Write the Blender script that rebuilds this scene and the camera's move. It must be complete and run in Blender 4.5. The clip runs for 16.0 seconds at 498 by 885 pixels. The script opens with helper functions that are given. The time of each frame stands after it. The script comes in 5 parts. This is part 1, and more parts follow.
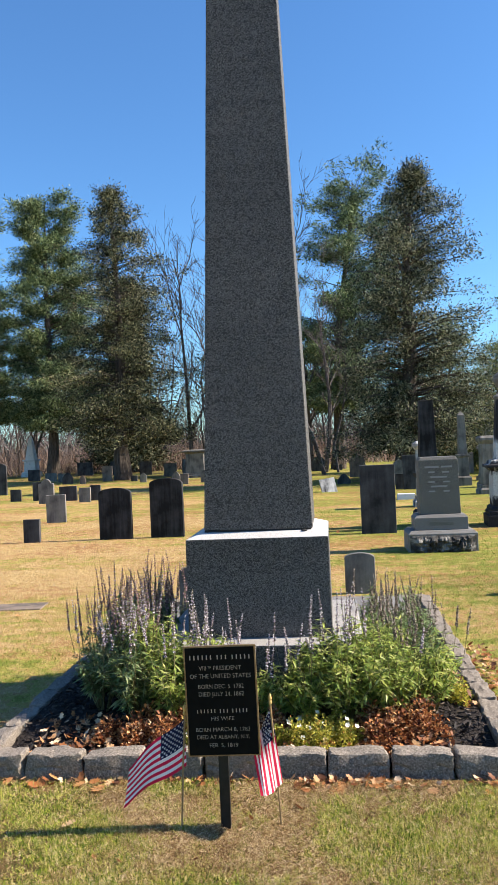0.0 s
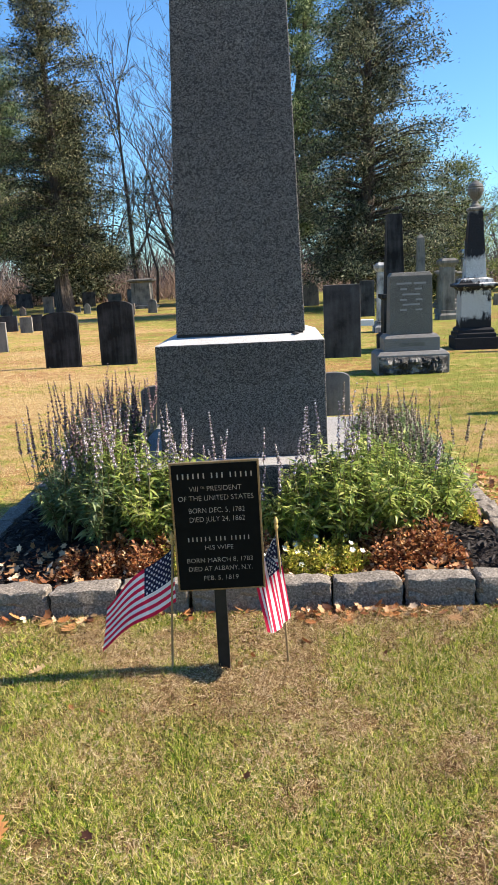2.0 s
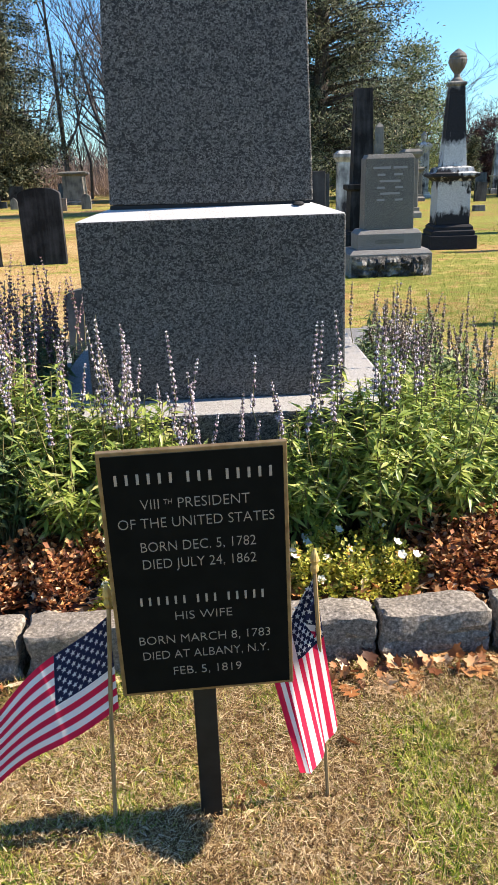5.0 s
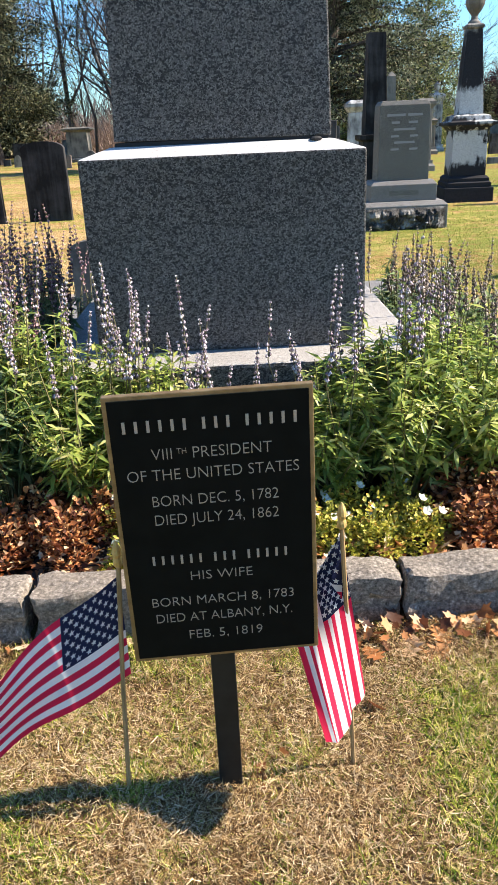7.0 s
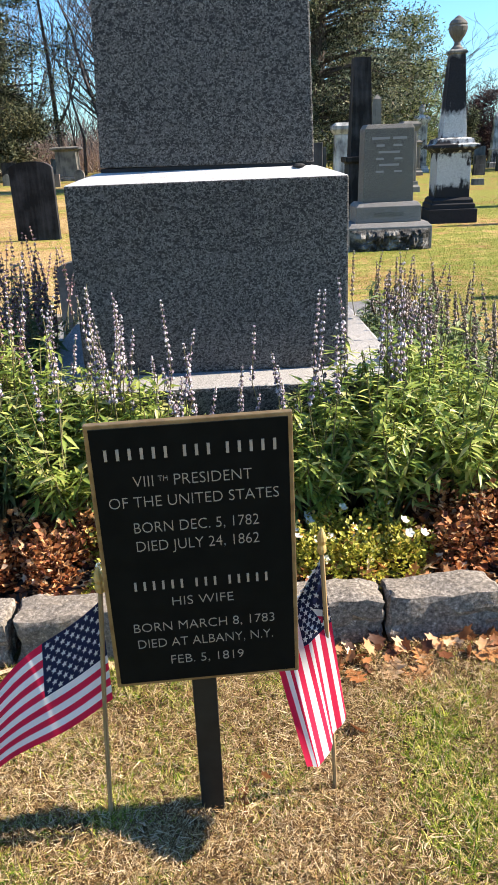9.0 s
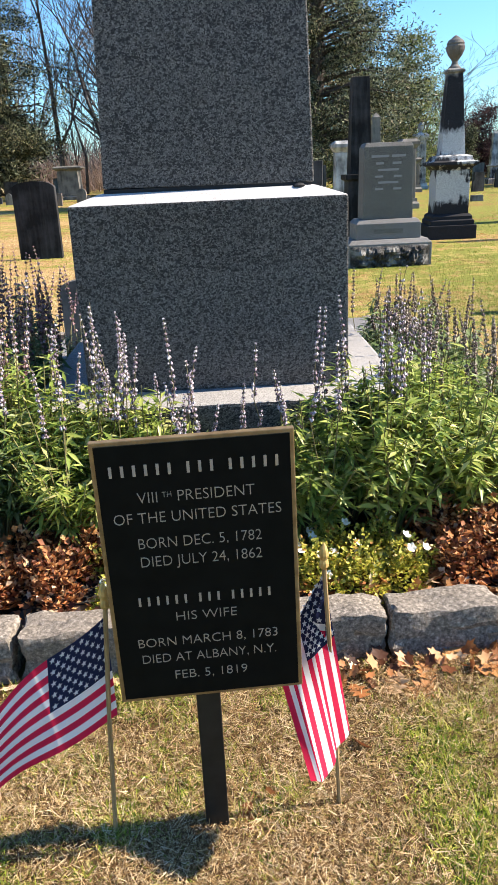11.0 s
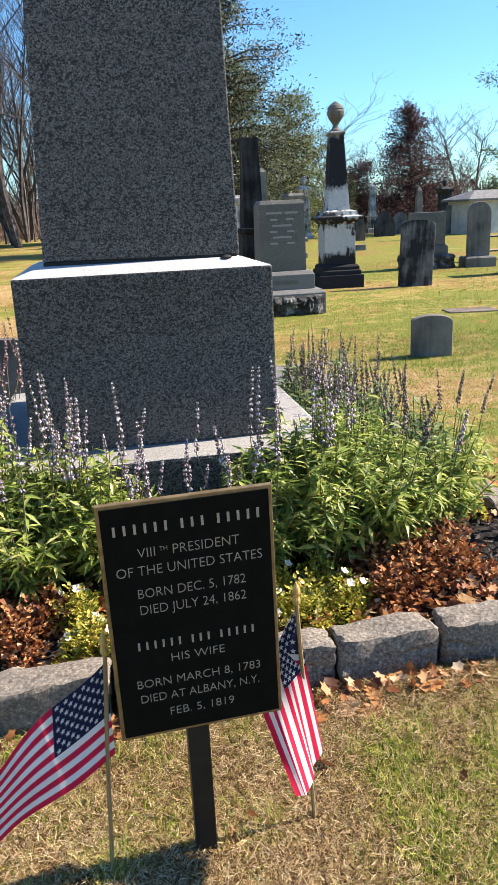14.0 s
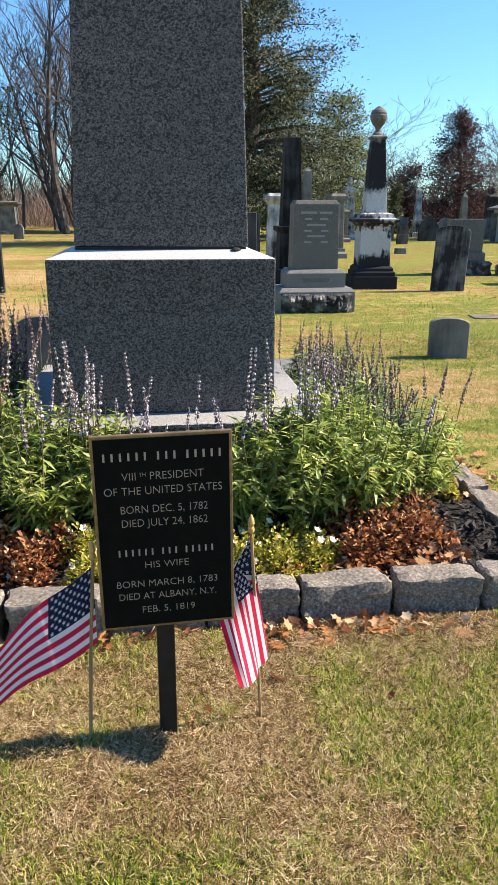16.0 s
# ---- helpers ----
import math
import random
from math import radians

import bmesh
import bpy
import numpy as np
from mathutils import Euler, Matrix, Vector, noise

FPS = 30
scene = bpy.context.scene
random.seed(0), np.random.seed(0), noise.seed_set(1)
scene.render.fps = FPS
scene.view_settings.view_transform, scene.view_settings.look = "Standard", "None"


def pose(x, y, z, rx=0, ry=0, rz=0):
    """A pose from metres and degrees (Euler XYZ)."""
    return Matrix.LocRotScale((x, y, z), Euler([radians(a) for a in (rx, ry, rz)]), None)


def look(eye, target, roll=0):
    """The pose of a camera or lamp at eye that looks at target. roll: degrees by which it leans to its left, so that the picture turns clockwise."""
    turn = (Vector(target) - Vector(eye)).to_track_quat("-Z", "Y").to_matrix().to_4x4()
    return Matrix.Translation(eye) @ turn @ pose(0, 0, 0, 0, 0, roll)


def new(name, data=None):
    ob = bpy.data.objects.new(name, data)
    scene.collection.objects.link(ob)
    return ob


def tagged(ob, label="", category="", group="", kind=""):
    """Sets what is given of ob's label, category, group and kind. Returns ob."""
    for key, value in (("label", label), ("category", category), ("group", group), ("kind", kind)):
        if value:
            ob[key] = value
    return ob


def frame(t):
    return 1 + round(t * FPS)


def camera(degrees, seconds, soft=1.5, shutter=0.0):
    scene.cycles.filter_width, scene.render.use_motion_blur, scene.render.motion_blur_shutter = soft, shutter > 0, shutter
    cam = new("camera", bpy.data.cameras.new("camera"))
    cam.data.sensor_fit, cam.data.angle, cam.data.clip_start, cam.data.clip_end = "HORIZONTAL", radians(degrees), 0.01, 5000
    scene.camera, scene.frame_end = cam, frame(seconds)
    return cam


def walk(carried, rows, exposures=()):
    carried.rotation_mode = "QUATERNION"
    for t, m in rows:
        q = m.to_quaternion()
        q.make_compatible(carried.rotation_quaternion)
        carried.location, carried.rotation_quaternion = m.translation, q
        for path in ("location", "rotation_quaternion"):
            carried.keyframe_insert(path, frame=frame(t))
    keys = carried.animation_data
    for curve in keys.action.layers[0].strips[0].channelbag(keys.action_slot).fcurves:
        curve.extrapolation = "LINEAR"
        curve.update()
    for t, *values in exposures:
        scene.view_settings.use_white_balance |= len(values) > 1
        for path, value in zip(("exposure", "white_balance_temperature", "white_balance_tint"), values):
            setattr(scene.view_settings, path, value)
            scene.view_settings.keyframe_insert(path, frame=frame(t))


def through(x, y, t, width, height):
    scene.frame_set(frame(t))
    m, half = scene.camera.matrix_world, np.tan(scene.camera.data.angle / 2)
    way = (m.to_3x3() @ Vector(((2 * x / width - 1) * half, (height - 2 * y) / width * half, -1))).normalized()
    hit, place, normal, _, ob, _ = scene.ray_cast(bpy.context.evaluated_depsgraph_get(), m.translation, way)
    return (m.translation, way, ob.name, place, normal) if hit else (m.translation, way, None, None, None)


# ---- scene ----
cam = camera(36.9, 16.0, soft=0.7)
PATH = [
    (0, (0.433, -0.072, 1.62), (0.221, 1.917, 1.629), -2.5),
    (0.8, (0.397, 0.042, 1.513), (0.157, 2.018, 1.322), -2.8),
    (1.5, (0.322, 0.338, 1.415), (0.063, 2.284, 1.035), -3.2),
    (1.8, (0.229, 0.498, 1.388), (0.072, 2.447, 0.969), -3.3),
    (2.1, (0.145, 0.644, 1.389), (0.079, 2.594, 0.949), -2.4),
    (2.5, (0.105, 0.821, 1.352), (0.066, 2.765, 0.881), -1.8),
    (3, (0.08, 1.071, 1.313), (0.065, 3.005, 0.805), -2.1),
    (3.5, (-0.014, 1.348, 1.286), (0.031, 3.27, 0.732), -2.2),
    (4, (-0.036, 1.601, 1.252), (0.03, 3.511, 0.663), -2.2),
    (4.5, (-0.004, 1.824, 1.221), (0.06, 3.72, 0.587), -2.0),
    (7, (-0.023, 2.021, 1.128), (0.005, 3.865, 0.354), -2.6),
    (7.7, (-0.019, 2.015, 1.133), (0.036, 3.865, 0.373), -2.3),
    (8.5, (-0.011, 2.013, 1.143), (0.052, 3.868, 0.4), -2.2),
    (11, (-0.012, 1.995, 1.155), (0.047, 3.87, 0.462), -2.6),
    (11.5, (-0.009, 1.993, 1.155), (0.057, 3.869, 0.465), -2.7),
    (12, (0.006, 1.955, 1.168), (0.087, 3.831, 0.482), -2.8),
    (12.5, (0.03, 1.864, 1.17), (0.129, 3.744, 0.496), -2.9),
    (13, (0.038, 1.863, 1.175), (0.198, 3.748, 0.524), -2.5),
    (13.5, (-0.069, 1.853, 1.222), (0.173, 3.738, 0.599), -2.8),
    (14, (-0.162, 1.85, 1.243), (0.176, 3.73, 0.65), -2.6),
    (14.5, (-0.179, 1.8, 1.232), (0.252, 3.663, 0.644), -2.6),
    (15.0, (-0.135, 1.663, 1.221), (0.286, 3.527, 0.613), -1.3),
    (15.3, (-0.11, 1.585, 1.22), (0.26, 3.455, 0.605), -0.6),
    (15.6, (-0.091, 1.52, 1.231), (0.222, 3.398, 0.614), -0.1),
    (16, (-0.076, 1.496, 1.246), (0.172, 3.39, 0.647), 0.2),
]
EXPOSURES = [(0, 1.32), (2.5, 1.42), (4.5, 1.48), (7, 1.58), (12.5, 1.51), (16, 1.4)]
walk(cam, [(t, look(eye, target, roll)) for t, eye, target, roll in PATH], EXPOSURES)

# ---- light ----
SUN_UP, SUN_TURN = radians(38), radians(4)       # the sun stands low, past the monument's right side
to_sun = Vector((math.cos(SUN_UP) * math.cos(SUN_TURN), math.cos(SUN_UP) * math.sin(SUN_TURN), math.sin(SUN_UP)))
world = bpy.data.worlds.new("sky")
scene.world = world
world.use_nodes = True
sky = world.node_tree.nodes.new("ShaderNodeTexSky")
sky.sky_type, sky.sun_disc = "NISHITA", False
sky.sun_elevation, sky.sun_rotation = SUN_UP, math.pi / 2 - SUN_TURN
sky.air_density, sky.dust_density, sky.ozone_density = 1.2, 0.0, 1.5
tint = world.node_tree.nodes.new("ShaderNodeMix")
tint.data_type, tint.blend_type = "RGBA", "MULTIPLY"
tint.inputs[0].default_value, tint.inputs[7].default_value = 1.0, (0.61, 1.0, 1.42, 1)
world.node_tree.links.new(sky.outputs["Color"], tint.inputs[6])
world.node_tree.links.new(tint.outputs[2], world.node_tree.nodes["Background"].inputs["Color"])
world.node_tree.nodes["Background"].inputs["Strength"].default_value = 0.058
sun = new("sun", bpy.data.lights.new("sun", "SUN"))
sun.data.energy, sun.data.angle, sun.data.color = 5.0, radians(0.5), (1.0, 0.875, 0.74)
sun.matrix_world = look(to_sun * 50, (0, 0, 0))

# ---- materials ----


class Mat:
    """A small wrapper for writing node materials."""

    def __init__(self, name, rough=0.8, metal=0.0, spec=0.3):
        self.m = bpy.data.materials.new(name)
        self.m.use_nodes = True
        self.t = self.m.node_tree
        self.b = self.t.nodes["Principled BSDF"]
        self.b.inputs["Roughness"].default_value = rough
        self.b.inputs["Metallic"].default_value = metal
        self.b.inputs["Specular IOR Level"].default_value = spec
        self.co = self.node("ShaderNodeTexCoord").outputs["Object"]
        self.geo = self.node("ShaderNodeNewGeometry")

    def node(self, kind, **inputs):
        n = self.t.nodes.new(kind)
        for k, v in inputs.items():
            self.set(n, k.replace("_", " "), v)
        return n

    def set(self, n, key, v):
        if isinstance(v, bpy.types.NodeSocket):
            self.t.links.new(v, n.inputs[key])
        else:
            n.inputs[key].default_value = v

    def place(self):
        return self.geo.outputs["Position"]

    def stretch(self, co, x, y, z):
        n = self.node("ShaderNodeMapping", Scale=(x, y, z))
        self.t.links.new(co, n.inputs["Vector"])
        return n.outputs["Vector"]

    def noise(self, scale, detail=4, co=None, rough=0.55):
        return self.node("ShaderNodeTexNoise", Vector=co or self.co, Scale=scale, Detail=detail, Roughness=rough).outputs["Fac"]

    def cells(self, scale, co=None):
        return self.node("ShaderNodeTexVoronoi", Vector=co or self.co, Scale=scale).outputs

    def ramp(self, fac, *stops):
        n = self.node("ShaderNodeValToRGB")
        self.t.links.new(fac, n.inputs["Fac"])
        e = n.color_ramp.elements
        while len(e) < len(stops):
            e.new(0.5)
        for el, (p, c) in zip(e, stops):
            el.position = p
            el.color = (*c, 1) if len(c) == 3 else (c[0], c[0], c[0], 1)
        return n.outputs["Color"]

    def mix(self, fac, a, b, blend="MIX"):
        n = self.t.nodes.new("ShaderNodeMix")
        n.data_type, n.blend_type = "RGBA", blend
        for i, v in ((0, fac), (6, a), (7, b)):
            if isinstance(v, bpy.types.NodeSocket):
                self.t.links.new(v, n.inputs[i])
            elif i == 0:
                n.inputs[i].default_value = v
            else:
                n.inputs[i].default_value = (*v, 1)
        return n.outputs[2]

    def math(self, op, a, b=0.5):
        n = self.t.nodes.new("ShaderNodeMath")
        n.operation = op
        for i, v in enumerate((a, b)):
            if isinstance(v, bpy.types.NodeSocket):
                self.t.links.new(v, n.inputs[i])
            else:
                n.inputs[i].default_value = v
        return n.outputs[0]

    def island(self):
        return self.geo.outputs["Random Per Island"]

    def own(self):
        return self.node("ShaderNodeObjectInfo").outputs["Random"]

    def color(self, c):
        self.set(self.b, "Base Color", c if isinstance(c, bpy.types.NodeSocket) else (*c, 1))
        return self

    def rough(self, r):
        self.set(self.b, "Roughness", r)
        return self

    def bump(self, height, strength=0.4, distance=0.01):
        n = self.node("ShaderNodeBump", Height=height, Strength=strength, Distance=distance)
        self.t.links.new(n.outputs["Normal"], self.b.inputs["Normal"])
        return self

    def leafy(self, c, amount=0.35):
        """Thin leaves: light passes through."""
        tr = self.node("ShaderNodeBsdfTranslucent", Color=c)
        mx = self.node("ShaderNodeMixShader", Fac=amount)
        out = self.t.nodes["Material Output"]
        self.t.links.new(self.b.outputs[0], mx.inputs[1])
        self.t.links.new(tr.outputs[0], mx.inputs[2])
        self.t.links.new(mx.outputs[0], out.inputs["Surface"])
        return self


def granite(name, dark, mid, light, grain=210, speck=0.5):
    k = Mat(name, 0.62, spec=0.35)
    cell = k.cells(grain)["Color"]
    grey = k.node("ShaderNodeRGBToBW", Color=cell).outputs["Val"]
    base = k.ramp(grey, (0.2, dark), (0.4, mid), (0.62, mid), (0.8, light))
    big = k.cells(grain * 0.5, k.stretch(k.co, 0.8, 1.0, 1.25))["Color"]
    bigv = k.node("ShaderNodeRGBToBW", Color=big).outputs["Val"]
    base = k.mix(k.ramp(bigv, (0.22, (speck,)), (0.34, (0,))), base, dark)
    flake = k.noise(grain * 0.34, 3, rough=0.6)
    base = k.mix(k.ramp(flake, (0.36, (speck,)), (0.44, (0,))), base, dark)
    wash = k.ramp(k.noise(1.3, 5), (0.3, (0.78,)), (0.75, (1.14,)))
    c = k.mix(1.0, base, wash, "MULTIPLY")
    k.color(c).bump(k.noise(260, 3), 0.25, 0.003)
    return k.m


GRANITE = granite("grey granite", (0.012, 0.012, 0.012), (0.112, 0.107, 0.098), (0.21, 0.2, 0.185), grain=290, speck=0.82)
# paler copies of the granite: sunlight on upward faces, put into the colour
GRANITE_LIT = granite("sunlit grey granite", (0.38, 0.375, 0.37), (0.55, 0.54, 0.525), (0.66, 0.65, 0.635), grain=380, speck=0.2)
GRANITE_LIT_PLINTH = granite("sunlit plinth granite", (0.16, 0.155, 0.145), (0.34, 0.328, 0.31), (0.46, 0.445, 0.425), grain=380, speck=0.3)
GRANITE_FAMILY = granite("dark grey granite", (0.055, 0.053, 0.048), (0.135, 0.13, 0.115), (0.23, 0.222, 0.2), 300, 0.3)
GRANITE_DULL = granite("dull hammered granite", (0.09, 0.086, 0.08), (0.19, 0.182, 0.17), (0.28, 0.27, 0.255), 300, 0.3)


def weathered(name, clean, dirty, amount=0.5, streak=1.0):
    """Old stone with dark lichen and rain streaks running down."""
    k = Mat(name, 0.85, spec=0.2)
    fine = k.noise(60, 4)
    blot = k.noise(2.6, 5)
    run = k.noise(3.0, 4, k.stretch(k.co, 3.2 * streak, 3.2 * streak, 0.5))
    mask = k.math("ADD", k.math("MULTIPLY", blot, 0.62), k.math("MULTIPLY", run, 0.38))
    m = k.ramp(mask, (amount - 0.11, (1,)), (amount + 0.11, (0,)))
    body = k.mix(fine, tuple(0.8 * v for v in clean), tuple(min(1, 1.15 * v) for v in clean))
    dirt = k.mix(fine, tuple(0.6 * v for v in dirty), tuple(1.6 * v for v in dirty))
    k.color(k.mix(m, body, dirt)).bump(fine, 0.35, 0.004)
    return k.m


MARBLE = weathered("weathered white marble", (0.56, 0.56, 0.54), (0.03, 0.03, 0.033), 0.5)
MARBLE_BRIGHT = weathered("bright white marble", (0.7, 0.7, 0.68), (0.2, 0.2, 0.2), 0.36)
MARBLE_DARK = weathered("blackened marble", (0.26, 0.26, 0.265), (0.02, 0.02, 0.023), 0.58, 1.3)
BLACKENED = weathered("black weathered marble", (0.058, 0.058, 0.06), (0.009, 0.009, 0.009), 0.56, 1.6)
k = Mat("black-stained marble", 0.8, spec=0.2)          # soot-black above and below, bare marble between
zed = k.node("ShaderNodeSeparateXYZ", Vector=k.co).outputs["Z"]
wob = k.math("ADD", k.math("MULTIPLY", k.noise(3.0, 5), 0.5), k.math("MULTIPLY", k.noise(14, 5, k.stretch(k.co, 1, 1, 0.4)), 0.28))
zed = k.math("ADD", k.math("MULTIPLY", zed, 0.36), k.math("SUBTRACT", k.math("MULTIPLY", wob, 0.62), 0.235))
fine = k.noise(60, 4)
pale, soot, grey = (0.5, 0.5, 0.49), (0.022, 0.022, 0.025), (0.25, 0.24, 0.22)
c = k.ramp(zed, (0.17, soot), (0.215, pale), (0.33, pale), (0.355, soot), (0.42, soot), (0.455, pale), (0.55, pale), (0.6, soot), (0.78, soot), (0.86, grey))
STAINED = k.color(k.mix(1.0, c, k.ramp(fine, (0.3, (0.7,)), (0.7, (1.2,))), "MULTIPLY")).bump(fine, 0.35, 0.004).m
SLATE = weathered("dark slate stone", (0.075, 0.075, 0.076), (0.018, 0.018, 0.019), 0.5)
GREY_STONE = weathered("grey gravestone", (0.2, 0.19, 0.17), (0.06, 0.058, 0.055), 0.47)
BROWN_STONE = weathered("brown sandstone", (0.2, 0.16, 0.13), (0.06, 0.05, 0.045), 0.46)

k = Mat("split kerb granite", 0.85, spec=0.2)
fine = k.noise(85, 5)
tone = k.ramp(k.noise(110, 6, rough=0.75), (0.3, (0.035, 0.034, 0.032)), (0.42, (0.125, 0.121, 0.115)), (0.56, (0.26, 0.252, 0.24)), (0.7, (0.58, 0.57, 0.545)))
tone = k.mix(k.ramp(k.own(), (0, (0.0,)), (1, (0.4,))), tone, (0.2, 0.185, 0.17))
tone = k.mix(1.0, tone, k.ramp(fine, (0.3, (0.68, 0.61, 0.53)), (0.7, (1.18, 1.07, 0.94))), "MULTIPLY")
KERB = k.color(tone).bump(k.noise(70, 6, rough=0.7), 0.5, 0.008).m

k = Mat("rough broken granite", 0.8)
KROCK = k.color(k.ramp(k.noise(9, 5, rough=0.6), (0.4, (0.02, 0.019, 0.018)), (0.52, (0.06, 0.058, 0.054)), (0.66, (0.22, 0.215, 0.2)))).bump(k.noise(30, 6), 0.8, 0.02).m

# lawn: green and straw patches; the blades share the same patches
LAWN_GREEN = (0.19, 0.21, 0.035)
STRAW, STRAW2, EARTH = (0.34, 0.225, 0.08), (0.42, 0.3, 0.125), (0.17, 0.1, 0.05)


def lawn_patches(k):
    """0 green to 1 straw, by place: bands left by mowing, blotches, and a drier side."""
    p = k.place()
    big = k.noise(0.42, 4, k.stretch(p, 0.4, 1.0, 1.0))
    mid = k.noise(1.9, 5, k.stretch(p, 0.6, 1.2, 1.0))
    sml = k.noise(7.5, 3, p)
    xyz = k.node("ShaderNodeSeparateXYZ", Vector=p).outputs
    side = k.node("ShaderNodeMapRange", Value=xyz["X"])
    for key, v in (("From Min", -3.0), ("From Max", 3.2), ("To Min", 0.06), ("To Max", -0.06)):
        side.inputs[key].default_value = v
    dry = k.node("ShaderNodeMapRange", Value=xyz["Y"])
    for key, v in (("From Min", 12.0), ("From Max", 26.0), ("To Min", 0.02), ("To Max", -0.07)):
        dry.inputs[key].default_value = v
    near = k.node("ShaderNodeMapRange", Value=xyz["Y"])
    for key, v in (("From Min", 2.0), ("From Max", 7.0), ("To Min", 0.0), ("To Max", 1.0)):
        near.inputs[key].default_value = v
    s = k.math("ADD", k.math("MULTIPLY", big, 0.5), k.math("MULTIPLY", mid, 0.34))
    s = k.math("ADD", s, k.math("MULTIPLY", sml, 0.36))
    s = k.math("ADD", s, k.math("MULTIPLY", side.outputs[0], near.outputs[0]))
    s = k.math("ADD", s, dry.outputs[0])
    s = k.math("ADD", k.math("MULTIPLY", k.math("SUBTRACT", s, 0.6), 2.5), 0.475)
    # trodden, worn turf in front of the sign and along the kerb
    for cx, cy, r, amount in ((0.1, 2.98, 0.45, 0.15), (0.1, 3.45, 0.4, 0.12), (0.7, 3.45, 0.5, 0.12), (-0.45, 2.2, 0.3, 0.15), (0.55, 2.9, 0.4, -0.16), (-0.6, 2.72, 0.45, -0.16), (0.1, 2.2, 0.4, -0.1), (-0.7, 3.4, 0.3, 0.08)):
        far = k.node("ShaderNodeVectorMath", Vector=p)
        far.operation = "DISTANCE"
        far.inputs[1].default_value = (cx, cy, 0)
        worn = k.node("ShaderNodeMapRange", Value=far.outputs["Value"])
        for key, v in (("From Min", r), ("From Max", r * 0.3), ("To Min", 0.0), ("To Max", amount)):
            worn.inputs[key].default_value = v
        s = k.math("ADD", s, worn.outputs[0])
    return s


k = Mat("lawn", 0.95, spec=0.1)
s = lawn_patches(k)
fine = k.noise(120, 4, k.stretch(k.place(), 1, 1, 1))
fib = k.noise(38, 5, k.place())
col = k.ramp(s, (0.38, LAWN_GREEN), (0.48, (0.36, 0.31, 0.085)), (0.57, STRAW), (0.66, (0.44, 0.29, 0.14)), (0.75, STRAW2))
russet = k.math("MULTIPLY", k.noise(0.55, 4, k.stretch(k.place(), 0.7, 1.2, 1.0)), k.noise(6.0, 4, k.place()))
col = k.mix(k.ramp(russet, (0.25, (0.0,)), (0.34, (0.8,))), col, (0.27, 0.13, 0.055))
col = k.mix(k.ramp(fib, (0.44, (0.0,)), (0.68, (0.6,))), col, EARTH)
col = k.mix(1.0, col, k.ramp(fine, (0.3, (0.3,)), (0.7, (1.5,))), "MULTIPLY")
# close by, thatch between the single blades, darkened to paint in the shade there
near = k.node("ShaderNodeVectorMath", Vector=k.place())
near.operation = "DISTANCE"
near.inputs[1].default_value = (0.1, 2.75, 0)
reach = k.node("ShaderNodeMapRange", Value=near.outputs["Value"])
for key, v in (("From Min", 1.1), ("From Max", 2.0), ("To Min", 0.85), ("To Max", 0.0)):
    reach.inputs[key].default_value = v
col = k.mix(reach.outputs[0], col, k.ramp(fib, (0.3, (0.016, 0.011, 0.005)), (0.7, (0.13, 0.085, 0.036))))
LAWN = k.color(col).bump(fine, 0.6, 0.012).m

k = Mat("grass blade", 0.7, spec=0.08)
s = k.math("ADD", k.math("MULTIPLY", k.island(), 0.75), k.math("MULTIPLY", k.noise(2.2, 4, k.place()), 0.45))
col = k.ramp(s, (0.26, (0.025, 0.07, 0.006)), (0.48, (0.15, 0.25, 0.018)), (0.67, (0.38, 0.43, 0.05)), (0.83, (0.6, 0.55, 0.14)), (0.95, (0.7, 0.57, 0.28)))
BLADE = k.color(col).leafy(col, 0.3).m
k = Mat("dry grass fibre", 0.75, spec=0.08)
s = k.math("ADD", k.math("MULTIPLY", k.island(), 0.8), k.math("MULTIPLY", k.noise(3.1, 4, k.place()), 0.4))
col = k.ramp(s, (0.2, (0.05, 0.026, 0.012)), (0.42, (0.13, 0.073, 0.03)), (0.62, (0.3, 0.19, 0.08)), (0.8, (0.52, 0.37, 0.18)), (0.95, (0.76, 0.61, 0.38)))
FIBRE = k.color(col).leafy(col, 0.2).m
k = Mat("lawn blade", 0.6, spec=0.25)
s = k.math("ADD", lawn_patches(k), k.math("MULTIPLY", k.math("SUBTRACT", k.island(), 0.5), 0.4))
col = k.ramp(s, (0.36, (0.16, 0.22, 0.03)), (0.48, (0.34, 0.35, 0.075)), (0.57, (0.46, 0.36, 0.14)), (0.7, (0.5, 0.36, 0.17)), (0.85, (0.62, 0.49, 0.27)))
LAWN_BLADE = k.color(col).leafy(col, 0.25).m

k = Mat("black mulch", 0.9, spec=0.2)
MULCH = k.color(k.ramp(k.noise(70, 5), (0.3, (0.008, 0.007, 0.007)), (0.75, (0.045, 0.036, 0.032)))).bump(k.noise(55, 5), 1.0, 0.03).m
k = Mat("mulch chip", 0.75, spec=0.3)
CHIP = k.color(k.ramp(k.island(), (0, (0.008, 0.007, 0.007)), (0.75, (0.035, 0.028, 0.025)), (1, (0.12, 0.09, 0.065)))).m


def leaf_mat(name, stops, through=0.35, rough=0.5, spec=0.35):
    k = Mat(name, rough, spec=spec)
    c = k.ramp(k.island(), *stops)
    c = k.mix(1.0, c, k.ramp(k.noise(0.9, 3), (0.3, (0.75,)), (0.7, (1.2,))), "MULTIPLY")
    return k.color(c).leafy(c, through).m


